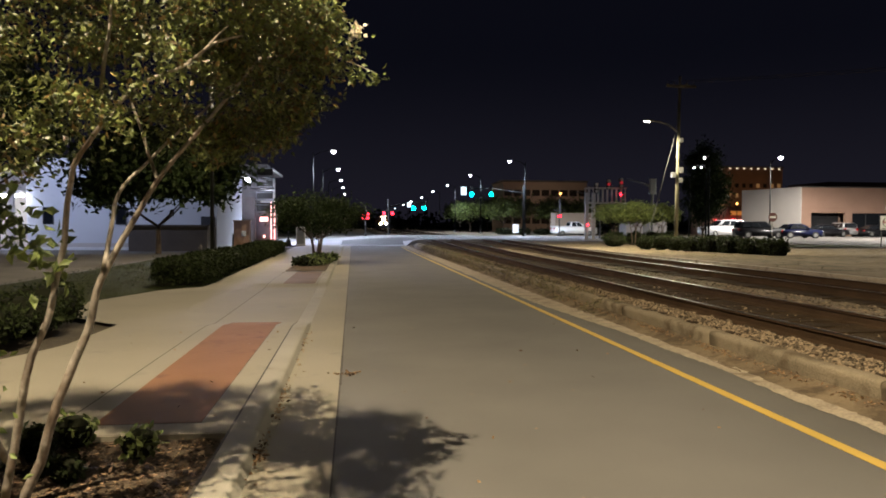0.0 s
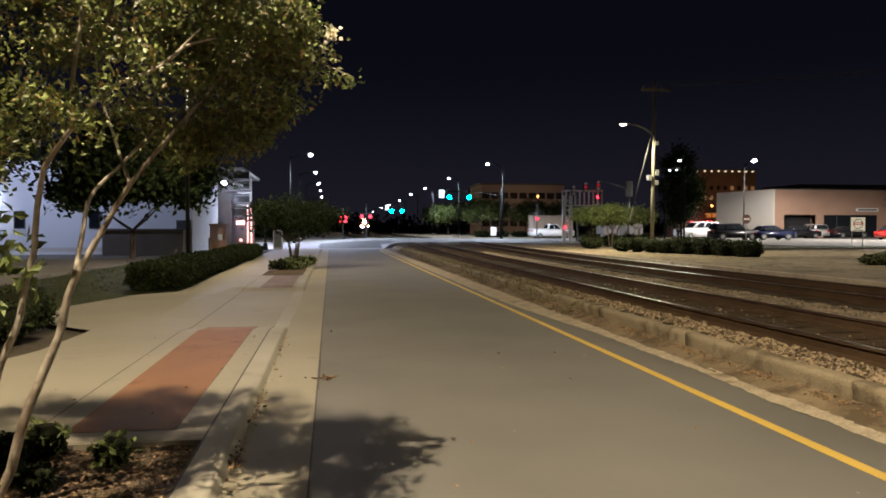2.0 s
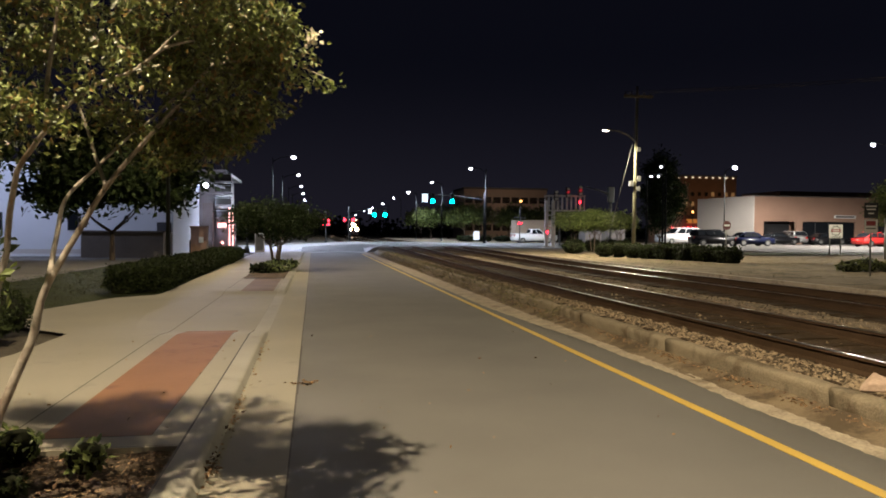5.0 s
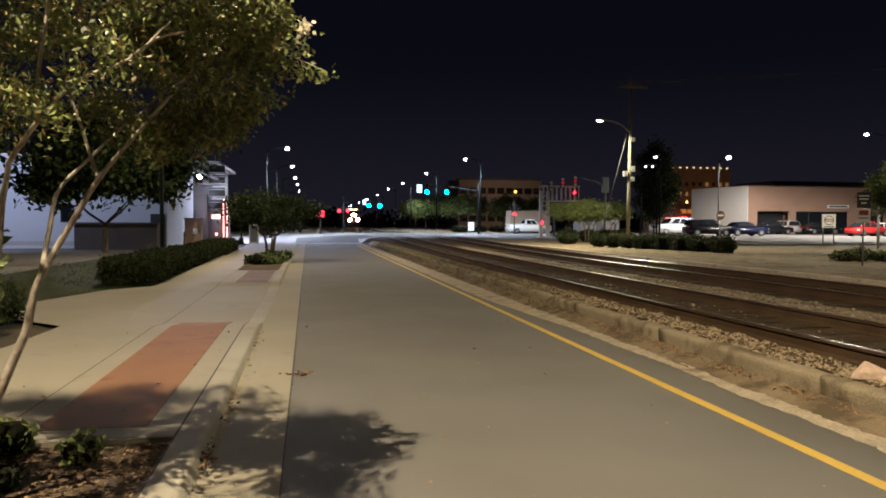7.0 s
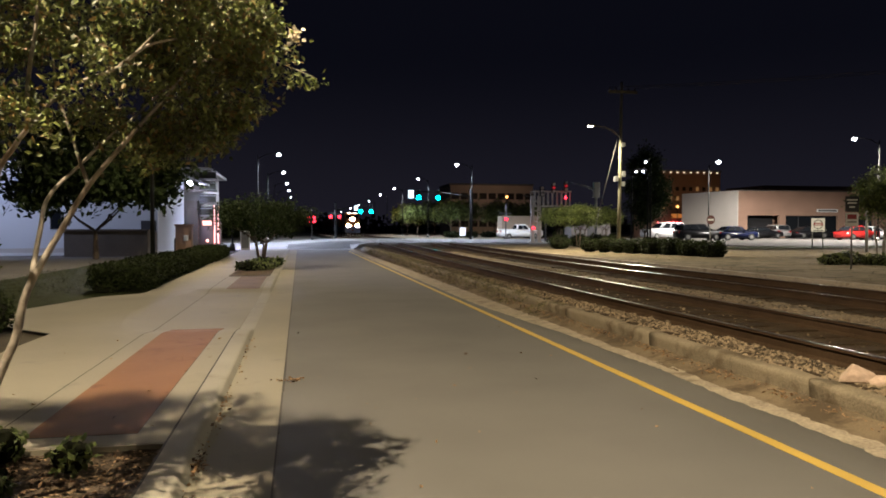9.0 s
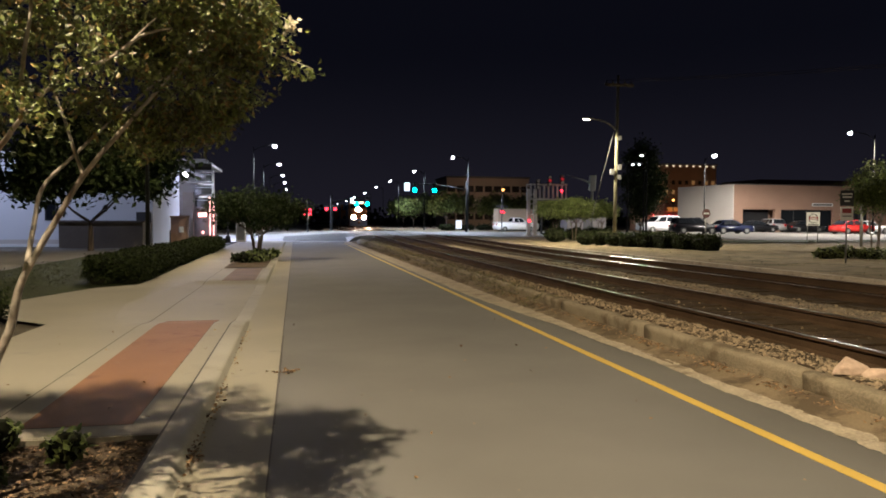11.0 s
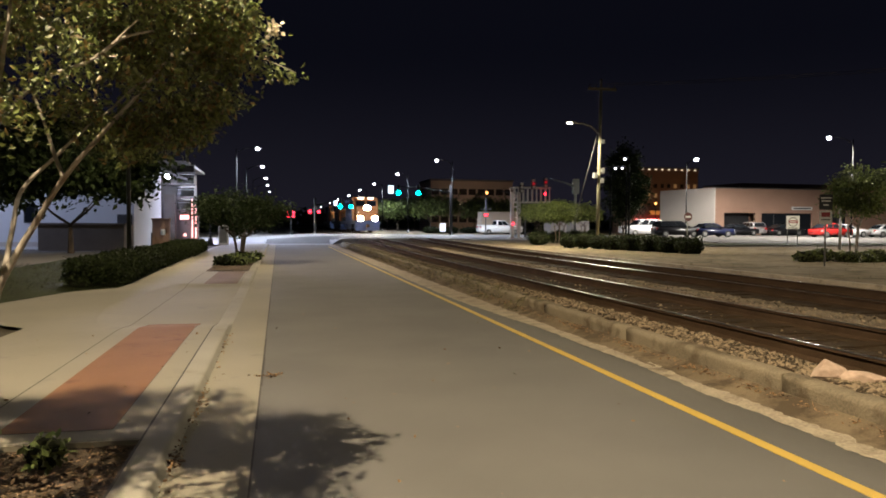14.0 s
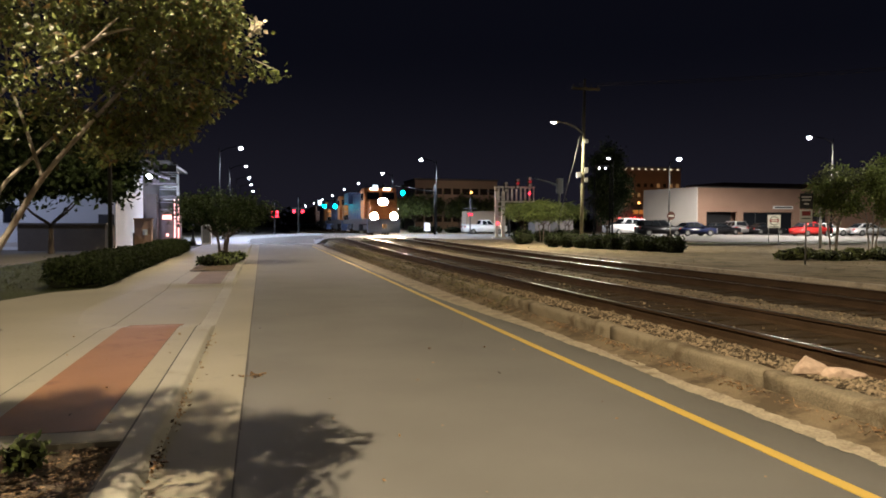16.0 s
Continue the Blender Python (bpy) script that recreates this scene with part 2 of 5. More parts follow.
BOARD_GLOW = material("number_board_glow", (0.8, 0.8, 0.7), 0.5, emit=(1.0, 0.85, 0.65), strength=5)
GREEN_LENS = material("green_signal_lens", (0.0, 0.4, 0.35), 0.3, emit=(0.0, 0.78, 0.92), strength=24)
RED_LENS = material("red_signal_lens", (0.5, 0.0, 0.01), 0.3, emit=(1.0, 0.02, 0.04), strength=8)
DIM_RED = material("dim_red_lens", (0.35, 0.01, 0.02), 0.3, emit=(1.0, 0.03, 0.06), strength=0.3)
LIT_SIGN = material("lit_street_sign", (0.7, 0.75, 0.8), 0.5, emit=(0.7, 0.85, 1.0), strength=1.6)
WINDOW_LIT = material("lit_window", (0.6, 0.4, 0.2), 0.5, emit=(1.0, 0.55, 0.22), strength=0.12)
ROOF_LIGHT = material("roof_light", (0.7, 0.6, 0.5), 0.5, emit=(1.0, 0.8, 0.55), strength=0.9)
WINDOW_DARK = glass("unlit_window", (0.03, 0.025, 0.02), 0.15)
PINK_GLOW = material("pink_tube_light", (0.8, 0.5, 0.5), 0.5, emit=(1.0, 0.42, 0.36), strength=4)
RED_GLOW = material("red_string_light", (0.8, 0.1, 0.1), 0.5, emit=(1.0, 0.05, 0.06), strength=10)
SHOP_GLOW = material("lit_shop_front", (0.6, 0.3, 0.1), 0.6, emit=(1.0, 0.36, 0.08), strength=0.35)
TAIL_RED = material("tail_light", (0.3, 0.01, 0.01), 0.3, vary=0.1, bump=0)
CAR_WHITE = material("white_car_paint", (0.72, 0.72, 0.72), 0.25, vary=0.04, bump=0, spec=0.6)
CAR_BLACK = material("black_car_paint", (0.01, 0.01, 0.012), 0.3, vary=0.05, bump=0, spec=0.3)
CAR_BLUE = material("blue_car_paint", (0.004, 0.007, 0.03), 0.3, vary=0.05, bump=0, spec=0.3)
CAR_RED = material("red_car_paint", (0.36, 0.018, 0.016), 0.25, vary=0.05, bump=0, spec=0.6)
CAR_SILVER = material("silver_car_paint", (0.4, 0.4, 0.4), 0.3, 0.4, vary=0.05, bump=0, spec=0.6)


# ---- mesh helpers ----
def box(bm, x0, y0, z0, x1, y1, z1, bevel=0.0):
    vs = [bm.verts.new((x, y, z)) for z in (z0, z1) for x, y in ((x0, y0), (x1, y0), (x1, y1), (x0, y1))]
    faces = [bm.faces.new([vs[i] for i in q]) for q in ((3, 2, 1, 0), (4, 5, 6, 7), (0, 1, 5, 4), (1, 2, 6, 5), (2, 3, 7, 6), (3, 0, 4, 7))]
    if bevel:
        bmesh.ops.bevel(bm, geom=list({e for f in faces for e in f.edges}), offset=bevel, segments=2, affect="EDGES", profile=0.6)


def rod(bm, p, q, r0, r1=None, sides=8, caps=True):
    tube(bm, [p, q], [r0, r0 if r1 is None else r1], sides, caps)


def tube(bm, points, radii, sides=8, caps=True):
    """A round tube through points with a radius at each."""
    pts = [Vector(p) for p in points]
    rings = []
    side = None
    for i, p in enumerate(pts):
        way = (pts[min(i + 1, len(pts) - 1)] - pts[max(i - 1, 0)]).normalized()
        side = way.cross(Vector((0, 0, 1)) if abs(way.z) < 0.9 else Vector((1, 0, 0))).normalized() if side is None else (side - way * side.dot(way)).normalized()
        up = side.cross(way)
        rings.append([bm.verts.new(p + (side * math.cos(a) + up * math.sin(a)) * radii[i]) for a in (math.tau * k / sides for k in range(sides))])
    for a, b in zip(rings, rings[1:]):
        for k in range(sides):
            bm.faces.new((a[k], a[(k + 1) % sides], b[(k + 1) % sides], b[k])).smooth = True
    if caps:
        bm.faces.new(rings[0][::-1])
        bm.faces.new(rings[-1])


def ball(bm, at, rx, ry, rz, seg=12):
    m = Matrix.Translation(at) @ Matrix.Diagonal((rx, ry, rz, 1))
    bmesh.ops.create_uvsphere(bm, u_segments=seg, v_segments=seg // 2 + 1, radius=1, matrix=m)


def prism(bm, outline, axis, a, b):
    """Extrudes an outline of (u, v) along axis x, y or z from a to b."""
    def place(u, v, w):
        return {"x": (w, u, v), "y": (u, w, v), "z": (u, v, w)}[axis]
    lo, hi = [bm.verts.new(place(u, v, a)) for u, v in outline], [bm.verts.new(place(u, v, b)) for u, v in outline]
    k = len(outline)
    for i in range(k):
        bm.faces.new((lo[i], lo[(i + 1) % k], hi[(i + 1) % k], hi[i]))
    bm.faces.new(lo[::-1])
    bm.faces.new(hi)
    bmesh.ops.recalc_face_normals(bm, faces=bm.faces[:])


def part(name, bm, mat, parent=None, label="", smooth=False):
    bmesh.ops.recalc_face_normals(bm, faces=bm.faces[:])
    me = bpy.data.meshes.new(name)
    bm.to_mesh(me)
    bm.free()
    if smooth:
        me.polygons.foreach_set("use_smooth", [True] * len(me.polygons))
    me.materials.append(mat)
    ob = new(name, me)
    if parent:
        ob.parent = parent
    return tagged(ob, label) if label else ob


def boxes(name, mat, parent, *dims, bevel=0.0, label=""):
    bm = bmesh.new()
    for d in dims:
        box(bm, *d, bevel=bevel)
    return part(name, bm, mat, parent, label)


def structure(name, bm, mat, label, category):
    return tagged(part(name, bm, mat), label, category, kind="structure")


def thing(name, at, label, category, group="", turn=0):
    ob = new(name)
    ob.matrix_world = pose(*at, 0, 0, turn)
    return tagged(ob, label, category, group)


def sheet(bm, xs, ys, height):
    """A grid of faces over xs and ys with z = height(x, y)."""
    vs = [[bm.verts.new((x, y, height(x, y))) for x in xs] for y in ys]
    for j in range(len(ys) - 1):
        for i in range(len(xs) - 1):
            bm.faces.new((vs[j][i], vs[j][i + 1], vs[j + 1][i + 1], vs[j + 1][i]))


def steps(a, b, d):
    k = max(1, round((b - a) / d))
    return [a + (b - a) * i / k for i in range(k + 1)]


def ease(v):
    v = min(1, max(0, v))
    return v * v * (3 - 2 * v)


def flakes(name, spots, size, mat, parent=None, slim=0.45, flat=0.0, seed=1, lens=0.25):
    """Many small folded leaves, one at each spot."""
    rng = np.random.default_rng(seed)
    c = np.asarray(spots, float)
    k = len(c)
    u, w = rng.normal(size=(k, 3)), rng.normal(size=(k, 3))
    u[:, 2] = u[:, 2] * (1 - flat) - 0.25 * (1 - flat)
    u /= np.linalg.norm(u, axis=1)[:, None]
    w[:, 2] *= 1 - flat
    w -= u * (w * u).sum(1)[:, None]
    w /= np.linalg.norm(w, axis=1)[:, None]
    up = np.cross(u, w)
    s = (size * rng.uniform(1 - lens, 1 + lens * 2, k))[:, None]
    v = np.empty((k, 4, 3))
    v[:, 0], v[:, 2] = c, c + u * s
    v[:, 1] = c + u * s * 0.45 + w * s * slim * 0.5 + up * s * 0.1
    v[:, 3] = c + u * s * 0.45 - w * s * slim * 0.5 + up * s * 0.1
    me = bpy.data.meshes.new(name)
    f = np.arange(k * 4).reshape(k, 4)
    me.from_pydata(v.reshape(-1, 3).tolist(), [], np.vstack((f[:, (0, 1, 2)], f[:, (0, 2, 3)])).tolist())
    me.materials.append(mat)
    ob = new(name, me)
    if parent:
        ob.parent = parent
    return ob


def clumps(centres, radius, count, rng, squash=0.7):
    """Leaf spots scattered in clumps about centres."""
    c = np.asarray(centres, float)
    pick = rng.integers(0, len(c), count)
    d = rng.normal(size=(count, 3)) * radius * np.array((1, 1, squash)) * 0.55
    return c[pick] + d


def crown_centres(at, rx, ry, rz, count, rng, low=-0.6):
    out = []
    while len(out) < count:
        d = rng.normal(size=3)
        d /= np.linalg.norm(d)
        if d[2] > low:
            out.append(np.array(at) + d * np.array((rx, ry, rz)) * rng.uniform(0.45, 1.0))
    return out


# ---- ground, road, kerbs, pavement ----
def track_shift(y, near, far, a, b):
    return near + (far - near) * ease((y - a) / (b - a))


def track_1(y):
    return track_shift(y, 5.98, 7.0, 10, 74)


def track_2(y):
    return track_shift(y, 10.0, 11.0, 24, 70)


def grade(y):
    """The track bed climbs a hand's width towards the crossing."""
    return 0.10 * ease((y - 25) / 29)


def build_ground():
    bm = bmesh.new()
    sheet(bm, [-1500, -300, -60, 0, 60, 300, 1500], [-1500, -300, -60, 0, 60, 300, 2500], lambda x, y: -0.10)
    structure("ground", bm, SOIL, "dark bare soil reaching to the horizon at night", "ground")
    bm = bmesh.new()
    box(bm, -0.12, -30, -0.12, 4.1, 58, 0.0)
    structure("road", bm, ASPHALT, "grey asphalt one-lane road beside the railway", "road")
    bm = bmesh.new()
    box(bm, 3.39, -30, -0.02, 3.492, 52, 0.004)
    structure("edge_line", bm, YELLOW, "solid yellow painted edge line on asphalt", "road marking")
    bm = bmesh.new()
    ys = steps(-30, 56, 0.04)
    vs = [(bm.verts.new((3.95 - 0.33 * ease((y - 9) / 7) + 0.05 * noise.noise((0, y * 0.7, 0)) + 0.03 * noise.noise((3, y * 4, 0)) + 0.035 * noise.noise((3, y * 13, 4)), y, 0.006)), bm.verts.new((4.12 + 0.06 * noise.noise((7, y * 1.1, 0)) + 0.05 * noise.noise((9, y * 5, 0)) + 0.045 * noise.noise((5, y * 13, 4)), y, 0.02))) for y in ys]
    for p, q in zip(vs, vs[1:]):
        bm.faces.new((p[0], p[1], q[1], q[0]))
    structure("concrete_edge", bm, PALE_EDGE, "crumbling pale concrete strip along the asphalt edge", "road edge")
    bm = bmesh.new()
    sheet(bm, [4.08, 4.16, 4.24, 4.32, 4.4, 4.48], steps(-30, 56, 0.15), lambda x, y: 0.008 + 0.03 * max(0, noise.noise((x * 3, y * 1.3, 2))) + 0.07 * ease((x - 4.16) / 0.3) + 0.012 * noise.noise((x * 9, y * 7, 1)))
    structure("dirt_gutter", bm, SAND, "sandy dirt and debris collected against the kerb wall", "gutter")
    bm = bmesh.new()
    box(bm, -0.68, -30, -0.12, -0.12, 57, 0.002)
    structure("gutter", bm, CONCRETE, "pale concrete gutter pan beside the asphalt", "gutter")
    bm = bmesh.new()
    for a, b in zip(steps(-30, 57, 1.5), steps(-30, 57, 1.5)[1:]):
        box(bm, -0.129, a + 0.02, 0.0, -0.111 + 0.006 * math.sin(a), b - 0.015, 0.0045)
    structure("gutter_joint", bm, CRACK, "dirty dark joint between gutter and asphalt", "joint")


def kerb_height(y):
    """The left kerb: full height, down to nothing across the driveway mouth."""
    return 0.075 * (1 - ease((y - 11.3) / 0.9) * (1 - ease((y - 18.6) / 0.8)) * 0.92)


def build_pavement():
    bm = bmesh.new()
    ys = [y for y in steps(-30, 56, 0.3)]
    prof = [(-0.63, 0.0), (-0.645, 0.15), (-0.662, 0.78), (-0.68, 0.95), (-0.71, 1.0), (-0.87, 1.0), (-0.87, -1.0)]
    rows = [[bm.verts.new((x, y, k * kerb_height(y) if k >= 0 else -0.1)) for x, k in prof] for y in ys]
    for a, b in zip(rows, rows[1:]):
        for i in range(len(prof) - 1):
            bm.faces.new((a[i], a[i + 1], b[i + 1], b[i])).smooth = i < 4
    structure("kerb", bm, KERB, "rounded pale concrete kerb with a lowered driveway mouth", "kerb")

    def slab_z(x, y):
        return kerb_height(y) if x > -2.07 else kerb_height(y) * (1 - ease((-2.07 - x) / 0.6)) + 0.075 * ease((-2.07 - x) / 0.6)

    # pavement slabs between the joints, each a thing of the setting
    bm = bmesh.new()
    sheet(bm, [-2.13, -1.9, -1.55, -1.21, -0.871], steps(12.2, 24.0, 0.3), slab_z)
    sheet(bm, [-2.13, -0.885], [5.68, 5.95], slab_z)
    box(bm, -2.13, 5.655, -0.05, -0.885, 5.681, 0.073)
    structure("pavement_kerbside", bm, CONCRETE, "pale concrete kerbside strip with a driveway mouth", "pavement")
    for x0, x1, name in ((-1.12, -0.885, "pavement_border"), (-2.13, -1.9, "pavement_border")):
        bm = bmesh.new()
        sheet(bm, [x0, x1], steps(5.95, 12.2, 0.3), slab_z)
        structure(name, bm, CONCRETE, "narrow concrete border beside the brick paving", "pavement")
    bm = bmesh.new()
    sheet(bm, steps(-1.897, -1.123, 0.11), steps(5.955, 12.19, 0.2), lambda x, y: slab_z(x, y) + 0.003)
    structure("brick_paving", bm, BRICK, "red clay paver strip set into the concrete pavement", "pavement")
    # the wide walk left of the joint, with its curved driveway flare
    edge = [(-30, -3.9), (8.5, -3.95), (9.7, -3.5), (11.6, -3.45), (12.4, -4.3), (14.2, -5.3), (15.0, -5.0), (17.5, -4.3), (18.3, -3.5), (26, -3.62), (41, -3.9), (56, -3.9)]
    bm = bmesh.new()
    ys = steps(-30, 56, 0.35)
    def left(y):
        for (a, p), (b, q) in zip(edge, edge[1:]):
            if a <= y <= b:
                return p + (q - p) * (y - a) / (b - a)
        return -3.9
    rows = [[bm.verts.new((-2.146 + (left(y) + 2.146) * k / 4, y, slab_z(-2.146 + (left(y) + 2.146) * k / 4, y))) for k in range(5)] for y in ys]
    for a, b in zip(rows, rows[1:]):
        for i in range(4):
            bm.faces.new((a[i], a[i + 1], b[i + 1], b[i]))
    structure("pavement_walk", bm, CONCRETE, "wide pale concrete walk with a driveway flare", "pavement")
    bm = bmesh.new()
    sheet(bm, [-2.13, -0.871], steps(36.2, 56, 0.5), slab_z)
    structure("pavement_corner", bm, CONCRETE, "concrete pavement running to the crossing corner", "pavement")
    bm = bmesh.new()
    sheet(bm, [-2.146, -2.130], steps(-2, 56, 0.3), lambda x, y: slab_z(x, y) - 0.004)
    structure("walk_joint", bm, THIN_JOINT, "thin dirt-filled joint along the walk", "joint")
    bm = bmesh.new()
    sheet(bm, [-0.887, -0.869], steps(-30, 11.9, 0.3), lambda x, y: kerb_height(y) + 0.002)
    structure("pavement_joint", bm, CRACK, "dark dirt-filled joint behind the kerb", "joint")
    # mulch beds
    bm = bmesh.new()
    sheet(bm, steps(-2.13, -0.885, 0.09), steps(-12.0, 5.68, 0.09), lambda x, y: 0.04 + 0.035 * noise.noise((x * 1.4, y * 1.4, 0)) + 0.025 * noise.noise((x * 8, y * 8, 3)))
    structure("mulch_bed", bm, MULCH, "brown mulch tree bed beside the kerb", "planting bed")
    bm = bmesh.new()
    sheet(bm, steps(-2.13, -0.885, 0.2), steps(24.0, 36.2, 0.3), lambda x, y: 0.10 + 0.03 * noise.noise((x * 2, y * 2, 0)))
    structure("far_mulch_bed", bm, MULCH, "mulch bed of the second street tree", "planting bed")
    bm = bmesh.new()
    sheet(bm, steps(-1.75, -0.95, 0.2), steps(19.2, 23.9, 0.3), lambda x, y: slab_z(x, y) + 0.004)
    structure("far_brick_paving", bm, BRICK_DULL, "dull brown paver strip before the second tree bed", "pavement")
    # lawn and the drive left of the walk
    bm = bmesh.new()
    sheet(bm, steps(-9.5, -3.3, 0.4), steps(12.5, 48, 0.6), lambda x, y: 0.03 + 0.02 * noise.noise((x, y, 0)) - 0.1 * ease((-8.5 - x)))
    structure("lawn", bm, GRASS, "short dark grass between the walk and the drive", "lawn")
    bm = bmesh.new()
    sheet(bm, steps(-9.0, -3.3, 0.3), steps(-10, 14.5, 0.3), lambda x, y: 0.02 + 0.02 * noise.noise((x, y, 0)))
    structure("side_bed", bm, SOIL, "dark planting bed beside the walk", "planting bed")
    bm = bmesh.new()
    box(bm, -60, -10, -0.09, -7.0, 49, 0.01)
    structure("drive", bm, ASPHALT_OLD, "asphalt drive before the white building", "drive")


def build_railway():
    # kerb wall, in cast lengths
    wall = tagged(new("kerb_wall"), "low weathered concrete kerb wall holding the track ballast", "kerb wall", kind="structure")
    rng = random.Random(7)
    y = -12.0
    while y < 51:
        d = 3.0
        bm = bmesh.new()
        ys = steps(y, y + d - 0.012, 0.3)
        prof = [(4.47, -0.1), (4.455, 0.06), (4.44, 0.18), (4.443, 0.215), (4.46, 0.236), (4.50, 0.243), (4.61, 0.243), (4.64, 0.225), (4.65, -0.1)]
        rows = [[bm.verts.new((x + 0.012 * noise.noise((x * 9, q * 2.2, z * 9)), q, z + (0.02 * noise.noise((x * 5, q * 2.5, 9)) + grade(q) if z > 0.15 else 0))) for x, z in prof] for q in ys]
        for a, b in zip(rows, rows[1:]):
            for i in range(len(prof) - 1):
                bm.faces.new((a[i], a[i + 1], b[i + 1], b[i])).smooth = 1 <= i <= 6
        bm.faces.new(rows[0])
        bm.faces.new(rows[-1][::-1])
        part("wall_length", bm, OLD_CONCRETE, wall)
        y += d
    bm = bmesh.new()

    def bed(x, y):
        d1, d2 = abs(x - track_1(y)), abs(x - track_2(y))
        z = 0.238 + grade(y) - 0.02 * (d1 > 1.3 and d2 > 1.3) + 0.03 * noise.noise((x * 3, y * 3, 0))
        return z
    sheet(bm, steps(4.62, 12.6, 0.16), steps(-12, 56.2, 0.2), bed)
    structure("ballast", bm, BALLAST, "brown stone ballast bed under two railway tracks", "ballast")
    bm = bmesh.new()
    for x0, x1 in ((4.63, 5.08), (7.3, 8.55)):
        sheet(bm, steps(x0, x1, 0.08), steps(-2, 40, 0.12), lambda x, y: bed(x, y) + 0.012 + 0.012 * noise.noise((x * 14, y * 14, 5)))
    structure("stone_shoulder", bm, SHOULDER, "stony ballast shoulder along the tracks", "ballast")
    # loose stones, thickest on the shoulder by the kerb wall
    verts, faces = [], []
    ico = bmesh.new()
    bmesh.ops.create_icosphere(ico, subdivisions=1, radius=1)
    base = [v.co.copy() for v in ico.verts]
    tri = [[v.index for v in f.verts] for f in ico.faces]
    ico.free()
    rng = np.random.default_rng(3)
    spots = []
    for x0, x1, y0, y1, k in ((4.61, 5.1, 2.5, 9, 10500), (4.61, 5.08, 9, 16, 7000), (4.61, 5.1, 16, 34, 4000), (5.5, 6.5, 3.5, 20, 300), (7.25, 8.6, 4, 26, 8500), (9.5, 10.5, 6, 26, 250), (11.3, 11.65, 8, 30, 900)):
        spots += [(rng.uniform(x0, x1), rng.uniform(y0, y1)) for _ in range(k)]
    for x, y in spots:
        s = rng.uniform(0.009, 0.021) if rng.random() < 0.93 else rng.uniform(0.022, 0.032)
        sc = rng.uniform(0.6, 1.3, 3) * s
        rot = Euler(rng.uniform(0, 6, 3)).to_matrix()
        z = bed(x, y) + s * 0.35
        n0 = len(verts)
        for v in base:
            p = rot @ Vector((v.x * sc[0], v.y * sc[1], v.z * sc[2])) * rng.uniform(0.6, 1.3)
            verts.append((x + p.x, y + p.y, z + p.z))
        faces += [[n0 + i for i in f] for f in tri]
    me = bpy.data.meshes.new("ballast_stones")
    me.from_pydata(verts, [], faces)
    me.materials.append(STONE)
    tagged(new("ballast_stones", me), "loose tan and grey ballast stones", "ballast", kind="stuff")
    tie_me = bmesh.new()
    box(tie_me, -1.36, -0.115, -0.12, 1.36, 0.115, 0.0, bevel=0.012)
    tie_data = bpy.data.meshes.new("tie")
    tie_me.to_mesh(tie_data)
    tie_me.free()
    tie_data.materials.append(TIE)
    for name, at, label in (("track_near", track_1, "railway track with polished steel rails on timber ties"), ("track_far", track_2, "second railway track with steel rails on timber ties")):
        tr = tagged(new(name), label, "railway track", kind="structure")
        for side in (-0.7535, 0.7535):
            ys = steps(-12, 60, 1.0) + steps(60, 120, 3)[1:] + [200, 420, 700]
            web = bmesh.new()
            prof = [(-0.07, 0.0), (-0.07, 0.015), (-0.012, 0.04), (-0.012, 0.13), (-0.036, 0.14), (-0.036, 0.166), (0.036, 0.166), (0.036, 0.14), (0.012, 0.13), (0.012, 0.04), (0.07, 0.015), (0.07, 0.0)]
            rows = [[web.verts.new((at(y) + side + x, y, 0.232 + grade(y) + z)) for x, z in prof] for y in ys]
            for a, b in zip(rows, rows[1:]):
                for i in range(len(prof) - 1):
                    web.faces.new((a[i], a[i + 1], b[i + 1], b[i]))
            rail = part("rail", web, RUST, tr)
            top = bmesh.new()
            rows = [[top.verts.new((at(y) + side + x, y, 0.232 + grade(y) + z)) for x, z in ((-0.030, 0.1665), (-0.022, 0.1705), (0.022, 0.1705), (0.030, 0.1665))] for y in ys]
            for a, b in zip(rows, rows[1:]):
                for i in range(3):
                    top.faces.new((a[i], a[i + 1], b[i + 1], b[i])).smooth = True
            part("running_surface", top, RAIL_TOP, rail, "polished top of the rail")
        r2 = random.Random(11)
        for k in range(112):
            y = 1.0 + k * 0.52
            if y > 54:
                break
            tie = new("tie", tie_data)
            tie.parent = tr
            tie.matrix_local = pose(at(y) + r2.uniform(-0.06, 0.06), y, 0.25 + grade(y) + r2.uniform(-0.012, 0.008), 0, 0, r2.uniform(-1.2, 1.2))
    # crossing and cross street
    bm = bmesh.new()

    def street_z(x, y):
        rise = max(ease((y - 57.5) / 7), ease((x - 4.1) / 0.6))
        return 0.012 + 0.455 * ease((x + 5) / 9.6) * rise - 0.09 * ease((x - 12.5) / 3)
    sheet(bm, steps(-70, -5, 8) + steps(-5, 16, 0.5)[1:] + steps(16, 70, 6)[1:], [55.99] + steps(56, 84, 1), lambda x, y: street_z(x, y) if y >= 56 else -0.1)
    structure("cross_street", bm, STREET, "pale cross street rising to the level crossing", "road")
    # darker band laid over the near edge of the cross street
    bm = bmesh.new()
    sheet(bm, steps(-0.9, 5.2, 0.5), steps(57.4, 66.0, 0.5), lambda x, y: street_z(x, y) + 0.03)
    structure("dark_street_band", bm, DARK_BAND, "dark band where the road meets the cross street", "road")
    bm = bmesh.new()
    sheet(bm, [-3.4, 0, 3.6], steps(84, 700, 14), lambda x, y: 0.02)
    structure("road_beyond", bm, ASPHALT_OLD, "grey road going on past the crossing", "road")
    bm = bmesh.new()
